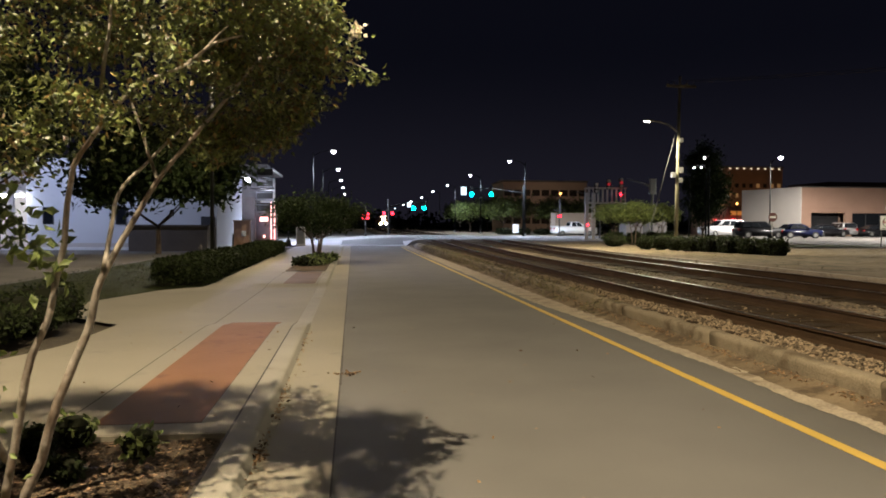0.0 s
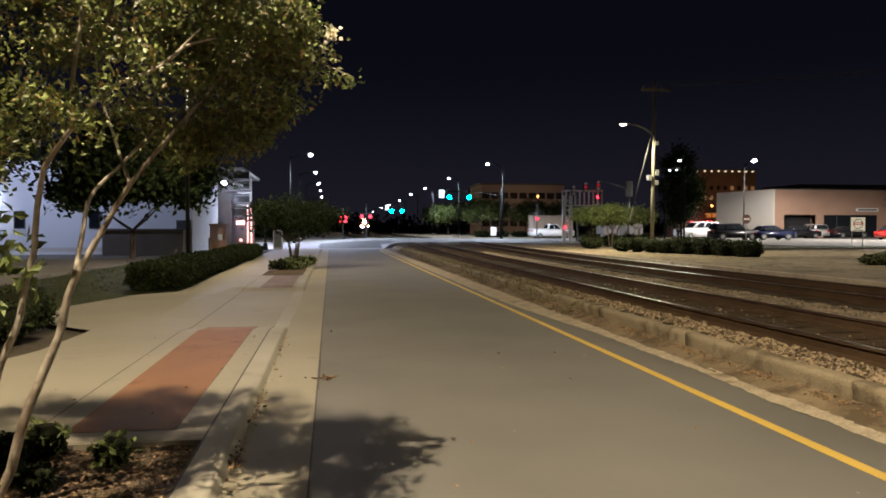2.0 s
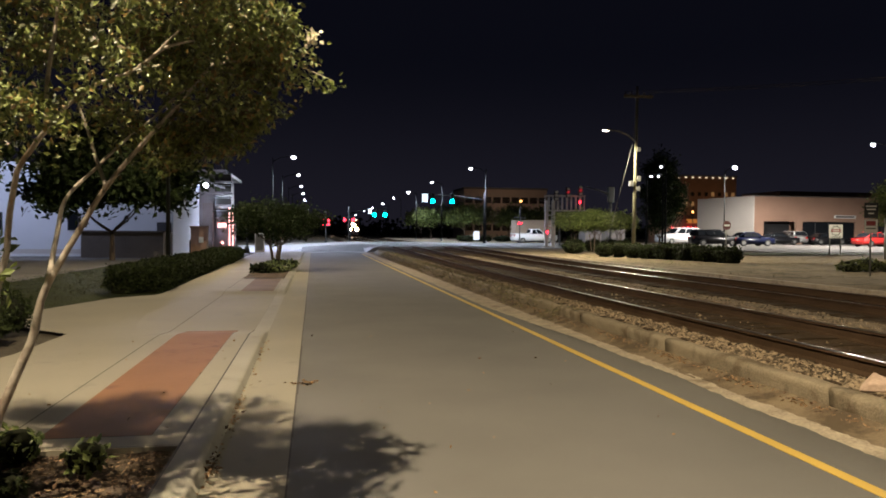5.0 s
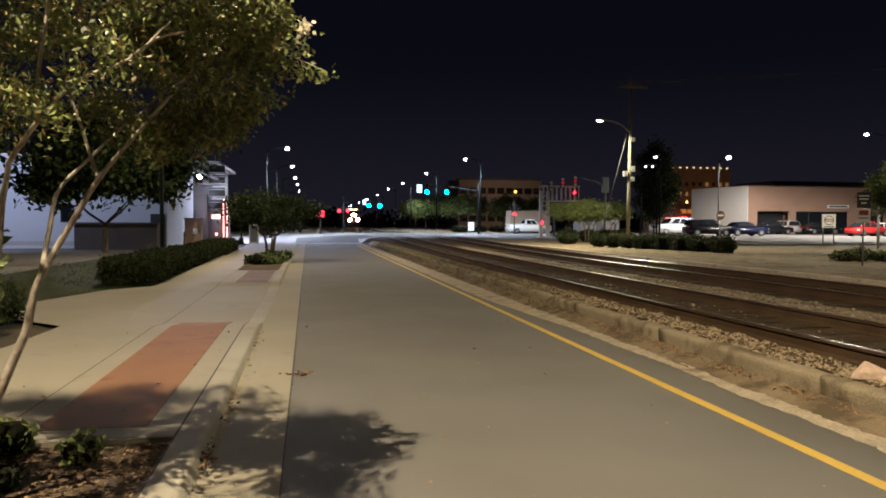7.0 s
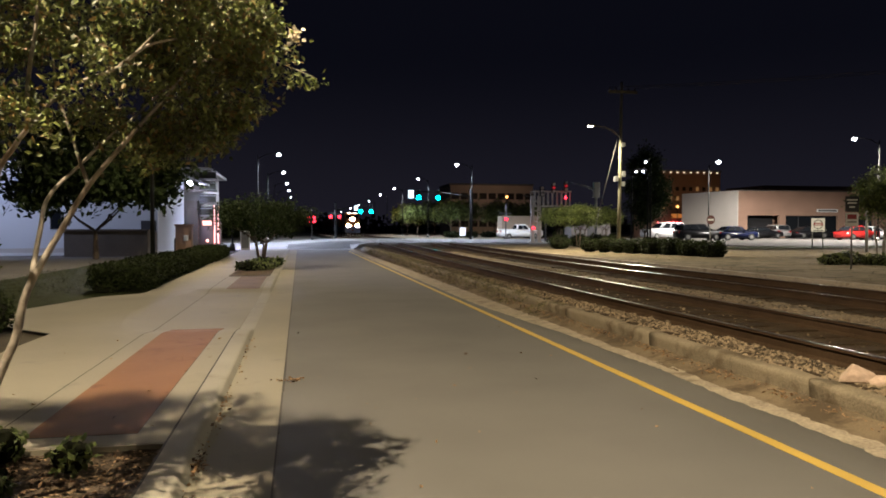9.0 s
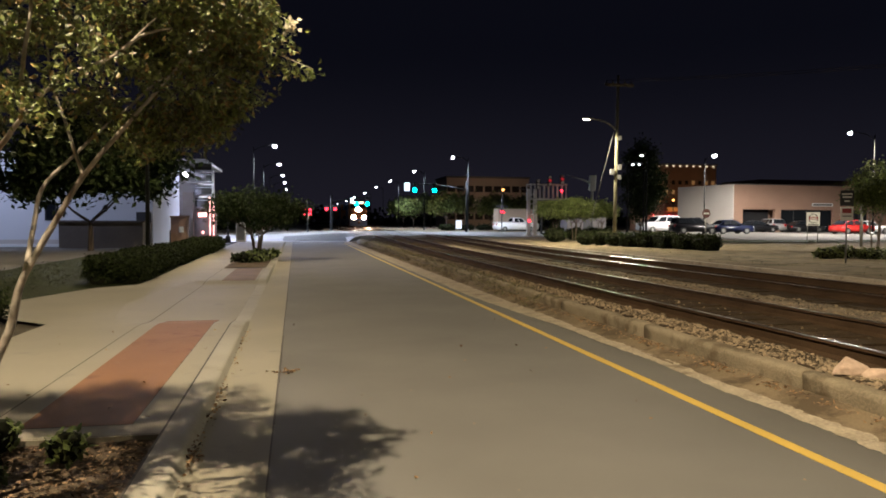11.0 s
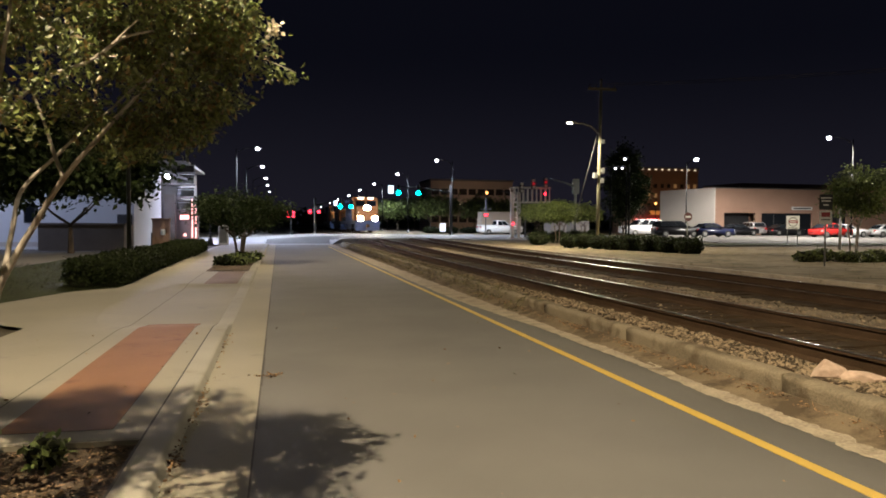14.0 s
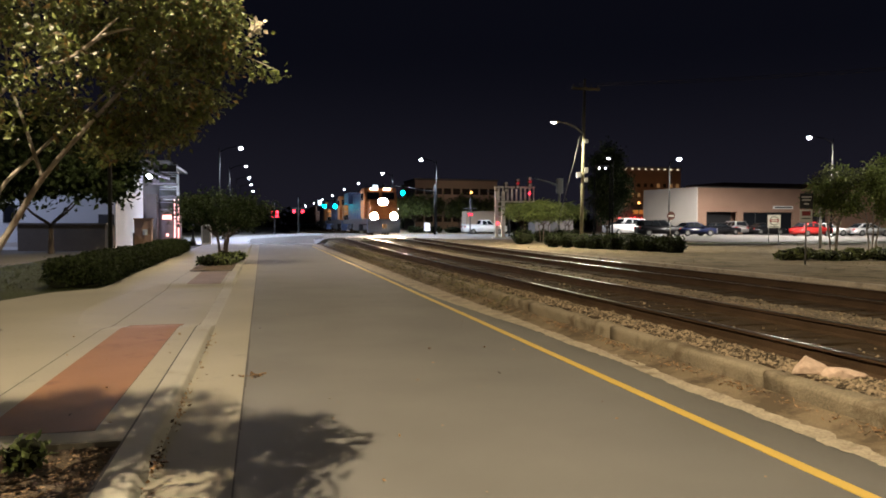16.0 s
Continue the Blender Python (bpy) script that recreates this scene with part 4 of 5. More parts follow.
def build_gantry():
    g = thing("signal_gantry", (19.85, 60.0, 0.36), "silver cantilever railway signal with lattice frame and red light", "railway signal")
    for x in (-0.3, 0.3):
        boxes("column", SILVER, g, (x - 0.13, -0.13, -0.05, x + 0.13, 0.13, 4.0), bevel=0.01)
    boxes("base_plate", SILVER, g, (-0.6, -0.3, -0.05, 0.6, 0.3, 0.12), bevel=0.01)
    for z in (0.9, 1.8, 2.7, 3.5):
        boxes("tie_bar", SILVER, g, (-0.2, -0.06, z, 0.2, 0.06, z + 0.1))
    for z in (3.1, 4.35):
        for y in (-0.45, 0.45):
            boxes("chord", SILVER, g, (-0.35, y - 0.05, z, 3.0, y + 0.05, z + 0.1))
    for k in range(9):
        x = -0.3 + k * 0.4
        for y in (-0.45, 0.45):
            boxes("lattice_bar", SILVER, g, (x - 0.03, y - 0.03, 3.18, x + 0.03, y + 0.03, 4.4))
    boxes("walkway", DARK_GREY, g, (-0.3, -0.4, 3.2, 2.95, 0.4, 3.24))
    for x, z in ((0.35, 4.3), (1.4, 4.6), (2.5, 4.75)):
        bm = bmesh.new()
        box(bm, x - 0.2, -0.6, z - 0.35, x + 0.2, -0.5, z + 0.5, bevel=0.05)
        head = part("signal_head", bm, BLACK, g)
        for dz in (-0.2, 0.1, 0.38):
            bm = bmesh.new()
            rod(bm, (x, -0.6, z + dz), (x, -0.72, z + dz), 0.12, None, 12)
            part("hood", bm, DIM_RED if x > 1 and 0 < dz < 0.3 else SILVER, head)
    bm = bmesh.new()
    ball(bm, (2.42, -0.7, 3.85), 0.12, 0.08, 0.12, 12)
    part("lens", bm, RED_LENS, g, "red lit lens", smooth=True)
    bm = bmesh.new()
    ball(bm, (-0.25, -0.2, 1.3), 0.11, 0.06, 0.11, 10)
    part("lens", bm, RED_LENS, g, "small red marker light", smooth=True)


def build_dark_signal():
    """The unlit pole with a short arm behind the verge trees."""
    s = thing("signal_pole", (27.86, 66.0, 0.36), "unlit grey signal pole with a short sloping arm", "signal pole")
    bm = bmesh.new()
    rod(bm, (0, 0, -0.1), (0, 0, 4.2), 0.13, 0.11, 10)
    part("pole", bm, STEEL, s)
    boxes("signal_box", STEEL, s, (-0.28, -0.2, 4.2, 0.3, 0.2, 5.65), bevel=0.04)
    bm = bmesh.new()
    tube(bm, [(-0.2, 0, 4.95), (-1.0, 0, 5.25), (-2.6, 0, 5.65)], [0.13, 0.07, 0.05], 8)
    part("arm", bm, STEEL, s)


def build_utility_pole():
    p = thing("utility_pole", (16.87, 37.0, 0.36), "tall weathered timber utility pole with crossarm and street light", "utility pole")
    bm = bmesh.new()
    tube(bm, [(0, 0, -0.2), (0.06, 0, 4.3), (0.12, 0, 9.05)], [0.105, 0.088, 0.068], 10)
    part("pole", bm, POLE_WOOD, p, smooth=True)
    boxes("crossarm", POLE_WOOD, p, (-0.68, -0.17, 8.44, 0.95, -0.07, 8.57), bevel=0.01)
    for x in (-0.6, -0.25, 0.45, 0.82):
        bm = bmesh.new()
        rod(bm, (x, -0.12, 8.55), (x, -0.12, 8.74), 0.05, 0.03, 8)
        part("insulator", bm, DARK_GREY, p)
    bm = bmesh.new()
    tube(bm, [(0.0, -0.1, 6.1), (-0.5, -0.2, 6.45), (-1.1, -0.45, 6.58), (-1.6, -0.6, 6.6)], [0.035] * 4, 8)
    part("lamp_arm", bm, STEEL, p)
    bm = bmesh.new()
    ball(bm, (-1.85, -0.68, 6.6), 0.34, 0.14, 0.07, 12)
    head = part("luminaire", bm, STEEL, p, smooth=True)
    bm = bmesh.new()
    ball(bm, (-1.93, -0.7, 6.56), 0.19, 0.1, 0.05, 12)
    part("lens", bm, LAMP_WARM, head, "glowing lamp glass", smooth=True)
    for x, z, h in ((0.2, 5.6, 0.22), (0.22, 4.0, 0.3), (-0.18, 3.75, 0.28), (0.2, 3.5, 0.24)):
        boxes("equipment_box", STEEL, p, (x - 0.1, -0.15, z, x + 0.1, 0.1, z + h), bevel=0.015)
    bm = bmesh.new()
    rod(bm, (-0.1, 0.0, 6.0), (-0.55, 1.2, 2.4), 0.018, 0.018, 6)
    part("guy_guard", bm, DARK_GREY, p)
    bm = bmesh.new()
    rod(bm, (0.05, 0.0, 8.0), (-0.1, 0.0, 6.0), 0.01, 0.01, 5)
    rod(bm, (-0.55, 1.2, 2.4), (-0.88, 2.0, -0.2), 0.012, 0.012, 5)
    part("guy_wire", bm, DARK_GREY, p)
    for x in (-0.6, 0.82):
        bm = bmesh.new()
        pts = [(16.87 + x + (46 - x) * s, 36.88 - 22 * s, 9.08 + 4.5 * s - 5.0 * s * (1 - s)) for s in (i / 12 for i in range(13))]
        tube(bm, pts, [0.013] * 13, 5)
        w = part("overhead_wire", bm, DARK_GREY)
        tagged(w, "thin overhead power line in the dark sky", "power line", "power lines")


build_gantry()
build_dark_signal()
build_utility_pole()
bm = bmesh.new()
tube(bm, [(23.5, 68, -0.1), (23.5, 68, 4.4)], [0.1, 0.09], 8)
tube(bm, [(23.5, 68, 3.5), (22.0, 67.5, 4.6), (20.8, 67, 4.75)], [0.06, 0.05, 0.045], 8)
tagged(part("signal_pole", bm, DARK_GREY), "dark steel pole with a bracket arm by the crossing", "signal pole")


def sign_post(parent, x, h, r=0.03):
    bm = bmesh.new()
    rod(bm, (x, 0, -0.1), (x, 0, h), r, r, 8)
    return part("post", bm, STEEL, parent)


def build_signs():
    s = thing("road_sign", (19.24, 32.0, 0.38), "round red and white no-entry sign on a steel post", "road sign")
    sign_post(s, 0, 1.85)
    bm = bmesh.new()
    rod(bm, (0, -0.04, 1.62), (0, -0.05, 1.62), 0.215, None, 24)
    disc = part("sign_plate", bm, UNLIT_RED, s)
    boxes("white_bar", SIGN_WHITE, disc, (-0.15, -0.056, 1.58, 0.15, -0.051, 1.66))
    s = thing("parking_sign", (31.2, 39.8, 0.38), "square white sign with a red emblem on two posts", "sign", turn=-12)
    sign_post(s, -0.32, 1.85)
    sign_post(s, 0.32, 1.85)
    boxes("sign_plate", SIGN_WHITE, s, (-0.41, -0.06, 1.02, 0.41, -0.035, 1.84), bevel=0.01)
    for radius, depth, mat in ((0.29, 0.066, SIGN_BLACK), (0.25, 0.07, SIGN_WHITE)):
        bm = bmesh.new()
        rod(bm, (0, -depth, 1.46), (0, -0.06, 1.46), radius, None, 24)
        part("emblem", bm, mat, s)
    boxes("emblem", SIGN_RED, s, (-0.27, -0.077, 1.4, 0.27, -0.072, 1.56))
    boxes("lettering_bar", SIGN_WHITE, s, (-0.2, -0.082, 1.45, 0.2, -0.078, 1.51))
    boxes("lettering_bar", DARK_GREY, s, (-0.3, -0.066, 1.06, 0.3, -0.062, 1.11))
    s = thing("street_sign", (16.25, 19.4, 0.36), "black and white notice signs stacked on a steel post", "sign", turn=-38)
    sign_post(s, 0, 2.2, 0.025)
    boxes("sign_plate", SIGN_BLACK, s, (-0.18, -0.045, 1.72, 0.18, -0.03, 2.18), bevel=0.006)
    for z, w in ((2.05, 0.14), (1.96, 0.12), (1.84, 0.07)):
        boxes("lettering_bar", SIGN_WHITE, s, (-w, -0.05, z, w, -0.047, z + 0.04))
    boxes("sign_plate", SIGN_WHITE, s, (-0.17, -0.045, 1.28, 0.17, -0.03, 1.68), bevel=0.006)
    boxes("emblem", SIGN_RED, s, (-0.12, -0.05, 1.5, 0.12, -0.047, 1.64))
    boxes("lettering_bar", DARK_GREY, s, (-0.12, -0.05, 1.4, 0.12, -0.047, 1.43))
    s = thing("street_sign", (28.7, 33.0, 0.38), "dark steel sign post beside the lot", "sign")
    sign_post(s, 0, 2.3, 0.07)
    s = thing("notice_board", (19.0, 84.6, 0.33), "small white notice board on a post", "sign")
    sign_post(s, 0, 1.2)
    boxes("sign_plate", SIGN_WHITE, s, (-0.36, -0.05, 0.4, 0.36, 0.0, 1.4), bevel=0.01)


build_signs()


# ---- buildings ----
def window(parent, x0, z0, x1, z1, y, mat, frame_mat=DARK_GREY):
    w = boxes("window", frame_mat, parent, (x0 - 0.06, y - 0.05, z0 - 0.06, x1 + 0.06, y + 0.02, z0), (x0 - 0.06, y - 0.05, z1, x1 + 0.06, y + 0.02, z1 + 0.06), (x0 - 0.06, y - 0.05, z0, x0, y + 0.02, z1), (x1, y - 0.05, z0, x1 + 0.06, y + 0.02, z1))
    boxes("pane", mat, w, (x0, y - 0.02, z0, x1, y + 0.01, z1))
    return w


def build_white_building():
    b = thing("white_building", (0, 0, 0), "low white-painted building washed in bluish light", "building")
    boxes("wall", STUCCO, b, (-20.7, 50, -0.1, -8.9, 61, 5.6))
    boxes("parapet", STUCCO, b, (-20.8, 49.9, 5.6, -8.8, 61.1, 5.8))
    boxes("roof", ROOF, b, (-20.6, 50.1, 5.6, -9.0, 60.9, 5.7))
    window(b, -19.65, 1.6, -19.1, 2.6, 49.97, GLASS)
    window(b, -15.2, 1.6, -14.65, 2.6, 49.97, GLASS)
    boxes("window_sill", STUCCO, b, (-19.75, 49.86, 1.4, -19.0, 50.0, 1.53))
    boxes("band", PALE_WALL, b, (-20.7, 49.95, -0.1, -8.9, 50.0, 0.35))
    boxes("wing_wall", PALE_WALL, b, (-40, 52, -0.1, -20.7, 62, 5.2))
    boxes("canopy", PALE_WALL, b, (-40, 48.5, 3.45, -20.9, 52, 3.7))
    for x in (-22.4, -21.3, -25.0):
        boxes("canopy_light", LAMP_COOL, b, (x - 0.5, 49.6, 3.3, x + 0.5, 49.9, 3.44))
    for x in (-32, -27, -21.1):
        boxes("canopy_post", PALE_WALL, b, (x - 0.14, 48.7, -0.1, x + 0.14, 49.0, 3.45))
    door = boxes("door", DARK_GREY, b, (-9.9, 49.94, 0, -9.0, 50.0, 2.1))
    boxes("handle", STEEL, door, (-9.15, 49.89, 0.95, -9.08, 49.94, 1.1))
    k = tagged(boxes("kerb_strip", WHITE_PAINT, None, (-36, 46.6, -0.05, -9.6, 47.0, 0.16)), "white-painted kerb before the building", "kerb", kind="structure")
    e = thing("dumpster_enclosure", (0, 0, 0), "low grey-brown block wall enclosure behind the trees", "enclosure")
    boxes("wall", BLOCK_WALL, e, (-12.8, 44.2, -0.1, -8.4, 44.45, 1.45), bevel=0.01)
    boxes("coping", BLOCK_WALL, e, (-12.9, 44.12, 1.45, -8.3, 44.53, 1.55))
    boxes("side_wall", BLOCK_WALL, e, (-12.8, 44.45, -0.1, -12.55, 47.0, 1.45))
    boxes("side_wall", BLOCK_WALL, e, (-8.65, 44.45, -0.1, -8.4, 47.0, 1.45))
    u = thing("utility_cabinet", (-7.3, 50.5, 0), "green-grey utility cabinet beside the white wall", "cabinet")
    boxes("body", STEEL, u, (-0.65, -0.3, -0.05, 0.45, 0.3, 0.95), bevel=0.03)
    boxes("door", DARK_GREY, u, (-0.6, -0.33, 0.06, -0.05, -0.3, 0.9))
    g = thing("gate_pillar", (-6.8, 47.0, 0), "brown brick gate pillar with a white notice", "pillar")
    boxes("shaft", TAN_WALL, g, (-0.5, -0.3, -0.1, 0.45, 0.3, 1.75), bevel=0.01)
    boxes("cap", TAN_WALL, g, (-0.55, -0.35, 1.75, 0.5, 0.35, 1.85), bevel=0.01)
    boxes("notice", SIGN_WHITE, g, (-0.02, -0.34, 0.85, 0.25, -0.31, 1.2))


def build_corner_building():
    b = thing("corner_building", (-8.4, 66.0, 0), "four-storey corner building with balconies and pink-lit entry", "building")
    boxes("wall", GREY_WALL, b, (-4.0, 1.2, -0.1, 0.2, 14, 6.6))
    boxes("roof_slab", GREY_WALL, b, (-4.3, -0.3, 6.6, 1.0, 14, 6.85), bevel=0.02)
    boxes("corner_column", BLOCK_WALL, b, (-0.95, -0.2, -0.1, -0.1, 0.6, 4.0))
    for z in (2.6, 3.7, 4.8, 5.8):
        boxes("balcony_slab", GREY_WALL, b, (-0.6, 0.2, z, 1.5, 1.3, z + 0.14))
        boxes("rail", STEEL, b, (-0.6, 0.2, z + 0.7, 1.5, 0.25, z + 0.76))
        boxes("pane", WINDOW_DARK, b, (-0.1, 1.15, z + 0.2, 1.3, 1.19, z + 0.95))
    bm = bmesh.new()
    prism(bm, [(-1.8, 6.0), (0.9, 5.2), (0.9, 5.36), (-1.8, 6.5)], "y", -0.9, 0.1)
    part("awning", bm, GREY_WALL, b)
    boxes("entry_wall", GREY_WALL, b, (0.0, 0.9, 0, 1.7, 1.1, 2.6))
    for x in (1.15, 1.45):
        boxes("tube_light", PINK_GLOW, b, (x, 0.7, 0.3, x + 0.07, 0.78, 3.6))
    boxes("lit_sign", PINK_GLOW, b, (0.2, 0.78, 1.9, 0.9, 0.82, 2.25))
    bm = bmesh.new()
    ball(bm, (0.6, 0.6, 0.55), 0.12, 0.12, 0.12, 10)
    part("entry_lamp", bm, PINK_GLOW, b)
    w = thing("wall_lamp", (-9.17, 66.0, 5.55), "bright bluish flood lamp on the building corner", "lamp")
    bm = bmesh.new()
    ball(bm, (0, 0, 0), 0.28, 0.2, 0.28, 12)
    part("lens", bm, LAMP_COOL, w, smooth=True)
    boxes("housing", DARK_GREY, w, (-0.3, 0.1, -0.2, 0.3, 0.35, 0.35), bevel=0.03)
    boxes("bracket", DARK_GREY, w, (-0.1, 0.3, -0.1, 0.1, 1.25, 0.1))


def build_lot_building():
    b = thing("lot_building", (2.95, 0, 0.3), "single-storey tan brick building with a pale side wall", "building")
    bm = bmesh.new()
    prism(bm, [(52.0, 85.0), (50.2, 95.0), (110, 96), (110, 85.3), (88.0, 85.0), (88.0, 86.5), (53, 86.5)], "z", -0.1, 5.9)
    part("core_wall", bm, TAN_WALL, b)
    bm = bmesh.new()
    prism(bm, [(51.98, 84.6), (50.1, 95.0), (50.22, 95.0), (52.1, 84.6)], "z", -0.1, 6.2)
    part("side_wall", bm, PALE_WALL, b, "pale painted side wall")
    # front with its openings
    spans = [(52.1, 53.4), (58.0, 58.9), (66.6, 68.0), (72.0, 88.0)]
    for a, c in spans:
        boxes("front_wall", TAN_WALL, b, (a, 84.6, -0.1, c, 85.0, 3.0))
    boxes("front_wall", TAN_WALL, b, (52.1, 84.6, 3.0, 88.0, 85.0, 6.15))
    boxes("coping", ROOF, b, (52.0, 84.5, 6.15, 88.1, 85.1, 6.25))
    # black panel: the bay's inner darkness put into its colour
    boxes("bay_dark_panel", BLACK, b, (53.4, 86.0, 0, 58.0, 86.45, 3.0), label="black panel standing in for the bay's dark interior")
    for k in range(4):
        x = 58.9 + k * 1.9
        boxes("mullion", DARK_GREY, b, (x, 84.75, 0, x + 0.1, 84.85, 3.0))
        boxes("pane", GLASS, b, (x + 0.1, 84.78, 0.1, x + 1.9, 84.82, 2.95))
    for k in range(3):
        x = 68.0 + k * 1.3
        boxes("mullion", DARK_GREY, b, (x, 84.75, 0, x + 0.1, 84.85, 3.0))
        boxes("pane", GLASS, b, (x + 0.1, 84.78, 0.1, x + 1.3, 84.82, 2.95))
    boxes("name_board", SIGN_WHITE, b, (63.4, 84.5, 3.45, 66.5, 84.58, 3.85))
    boxes("lettering_bar", DARK_GREY, b, (63.6, 84.47, 3.55, 66.3, 84.49, 3.75))
    boxes("roof", ROOF, b, (52.4, 85.1, 5.7, 109, 95, 5.89))
    c = thing("metal_shed", (83.0, 72.0, 0.3), "long pale ribbed metal shed by the lot", "building", turn=-8)
    boxes("wall", PALE_WALL, c, (0, 0, -0.1, 26, 6, 4.4))
    for k in range(13):
        boxes("rib", PALE_WALL, c, (k * 2, -0.05, 0, k * 2 + 0.12, 0.0, 4.4))
    s = thing("corner_shop", (57.0, 104, 0.3), "small orange-lit shop with red string lights", "building")
    boxes("wall", TAN_WALL, s, (-4, 0.2, -0.1, 5, 6, 4.2))
    boxes("lit_front", SHOP_GLOW, s, (-0.6, 0.1, 2.95, 4.8, 0.2, 3.6))
    for k in range(12):
        bm = bmesh.new()
        ball(bm, (-3 + k * 0.65, -0.05, 2.25 - 0.12 * math.sin(k * 1.1)), 0.1, 0.08, 0.1, 8)
        part("string_light", bm, RED_GLOW, s)
    boxes("side_glow", RED_GLOW, s, (3.0, -0.1, 0.4, 3.12, 0.0, 1.9))


def facade(name, at, w, h, d, rows, cols, wall_mat, label, win_w, win_h, z0, lit, bright_top=False, seed=1):
    rng = random.Random(seed)
    b = thing(name, at, label, "building")
    boxes("wall", wall_mat, b, (0, 0.15, -0.5, w, d, h))
    boxes("roof", ROOF, b, (-0.3, 0, h, w + 0.3, d, h + 0.5))
    for r in range(rows):
        for c in range(cols):
            x = (c + 0.5) * w / cols
            z = z0 + r * (h - z0) / rows
            # with bright_top the top row is roof-edge lights, not windows
            m = ROOF_LIGHT if bright_top and r == rows - 1 else (WINDOW_LIT if rng.random() < lit else WINDOW_DARK)
            s = 0.6 if m is ROOF_LIGHT else 1.0
            if s < 1:
                z = h - win_h + 0.3
            boxes("window", m, b, (x - win_w / 2 * s, 0.04, z + win_h * (1 - s), x + win_w / 2 * s, 0.2, z + win_h))
    return b


build_white_building()
build_corner_building()
build_lot_building()
facade("office_building", (41.5, 200, 0), 24, 13.8, 16, 3, 9, OFFICE, "long three-storey concrete office building with window strips", 2.1, 1.7, 2.2, 0.0, seed=3)
facade("brick_hotel", (107.5, 205, 0), 20, 19.0, 14, 6, 9, BROWN_BRICK, "tall brown brick hotel with warm lights along its roof", 1.0, 1.2, 1.5, 0.3, True, 5)
# fill spots without fixtures, added to brighten the two far facades
lamp_light("facade_fill", (117, 188, 9.0), 1500, AMBER, 0.3, 150, (117, 205, 10))
lamp_light("facade_fill", (53, 184, 8.0), 1500, (1.0, 0.7, 0.5), 0.3, 150, (53, 200, 9))
bm = bmesh.new()
box(bm, 104, 150, -0.2, 180, 165, 11.5)
tagged(part("dark_block", bm, BROWN_BRICK), "dark brick block far behind the lot", "building")


# ---- vehicles ----
def build_car(name, at, turn, paint, label, length=4.5, width=1.8, height=1.45, style="sedan"):
    c = thing(name, at, label, "car", "parked cars", turn)
    L, W, H = length / 2, width / 2, height
    deck = H * 0.60
    bm = bmesh.new()
    lower = [(-L, 0.38), (-L + 0.05, deck * 0.95), (-L * 0.55, deck * 1.02), (L * 0.8, deck), (L - 0.03, deck * 0.86), (L, 0.42), (L - 0.15, 0.22), (-L + 0.12, 0.22)]
    prism(bm, lower, "y", -W, W)
    bmesh.ops.bevel(bm, geom=bm.edges[:], offset=0.06, segments=2, affect="EDGES")
    body = part("body", bm, paint, c, smooth=True)
    if style == "suv":
        roof = [(-L * 0.50, deck), (-L * 0.14, H), (L * 0.86, H * 0.97), (L * 0.97, deck)]
    elif style == "pickup":
        roof = [(-L * 0.45, deck), (-L * 0.18, H), (L * 0.2, H * 0.99), (L * 0.28, deck)]
    else:
        roof = [(-L * 0.42, deck), (-L * 0.02, H), (L * 0.48, H * 0.97), (L * 0.86, deck)]
    low, top = W * 0.95, W * 0.74
    bm = bmesh.new()
    rings = [[bm.verts.new((x, s * (low if z < H * 0.9 else top), z)) for x, z in roof] for s in (-1, 1)]
    for i in range(4):
        bm.faces.new((rings[0][i], rings[0][(i + 1) % 4], rings[1][(i + 1) % 4], rings[1][i]))
    bm.faces.new(rings[0])
    bm.faces.new(rings[1][::-1])
    bmesh.ops.recalc_face_normals(bm, faces=bm.faces[:])
    bmesh.ops.bevel(bm, geom=bm.edges[:], offset=0.05, segments=2, affect="EDGES")
    part("cabin", bm, paint, c, smooth=True)

    def pane(name, corners):
        """A thin dark pane, proud of the cabin skin by a few millimetres."""
        g = bmesh.new()
        vs = [g.verts.new(p) for p in corners]
        n = (vs[1].co - vs[0].co).cross(vs[3].co - vs[0].co).normalized()
        if n.dot(vs[0].co - Vector((0, 0, H * 0.7))) < 0:
            n = -n
        ws = [g.verts.new(v.co + n * 0.012) for v in vs]
        for v in vs:
            v.co -= n * 0.02
        g.faces.new(ws)
        g.faces.new(vs[::-1])
        for a in range(4):
            g.faces.new((vs[a], vs[(a + 1) % 4], ws[(a + 1) % 4], ws[a]))
        part(name, g, GLASS, c)

    def skin(k, h, s):
        """A point of the cabin side: k from front to back, h from deck to roof."""
        (xa, _), (xb, _), (xc, _), (xd, _) = roof
        x0, x1 = xa + (xb - xa) * h, xd + (xc - xd) * h
        return (x0 + (x1 - x0) * k, s * (low + (top - low) * h), deck + (H - deck) * h)

    cuts = ((0.09, 0.36), (0.40, 0.64), (0.68, 0.92)) if style == "suv" else ((0.12, 0.47), (0.52, 0.86))
    for s in (-1, 1):
        for a, b in cuts:
            pane("side_window", [skin(a, 0.12, s), skin(b, 0.12, s), skin(b, 0.84, s), skin(a, 0.84, s)])
    for k, name in ((0.0, "windscreen"), (1.0, "rear_window")):
        pane(name, [(skin(k, h, 1)[0], s * abs(skin(k, h, 1)[1]) * 0.86, skin(k, h, 1)[2]) for h, s in ((0.12, -1), (0.12, 1), (0.85, 1), (0.85, -1))])
    for x in (-L * 0.62, L * 0.62):
        for s in (-1, 1):
            bm = bmesh.new()
            rod(bm, (x, s * (W - 0.2), 0.33), (x, s * (W + 0.02), 0.33), 0.33, None, 18)
            tyre = part("wheel", bm, RUBBER, c)
            bm = bmesh.new()
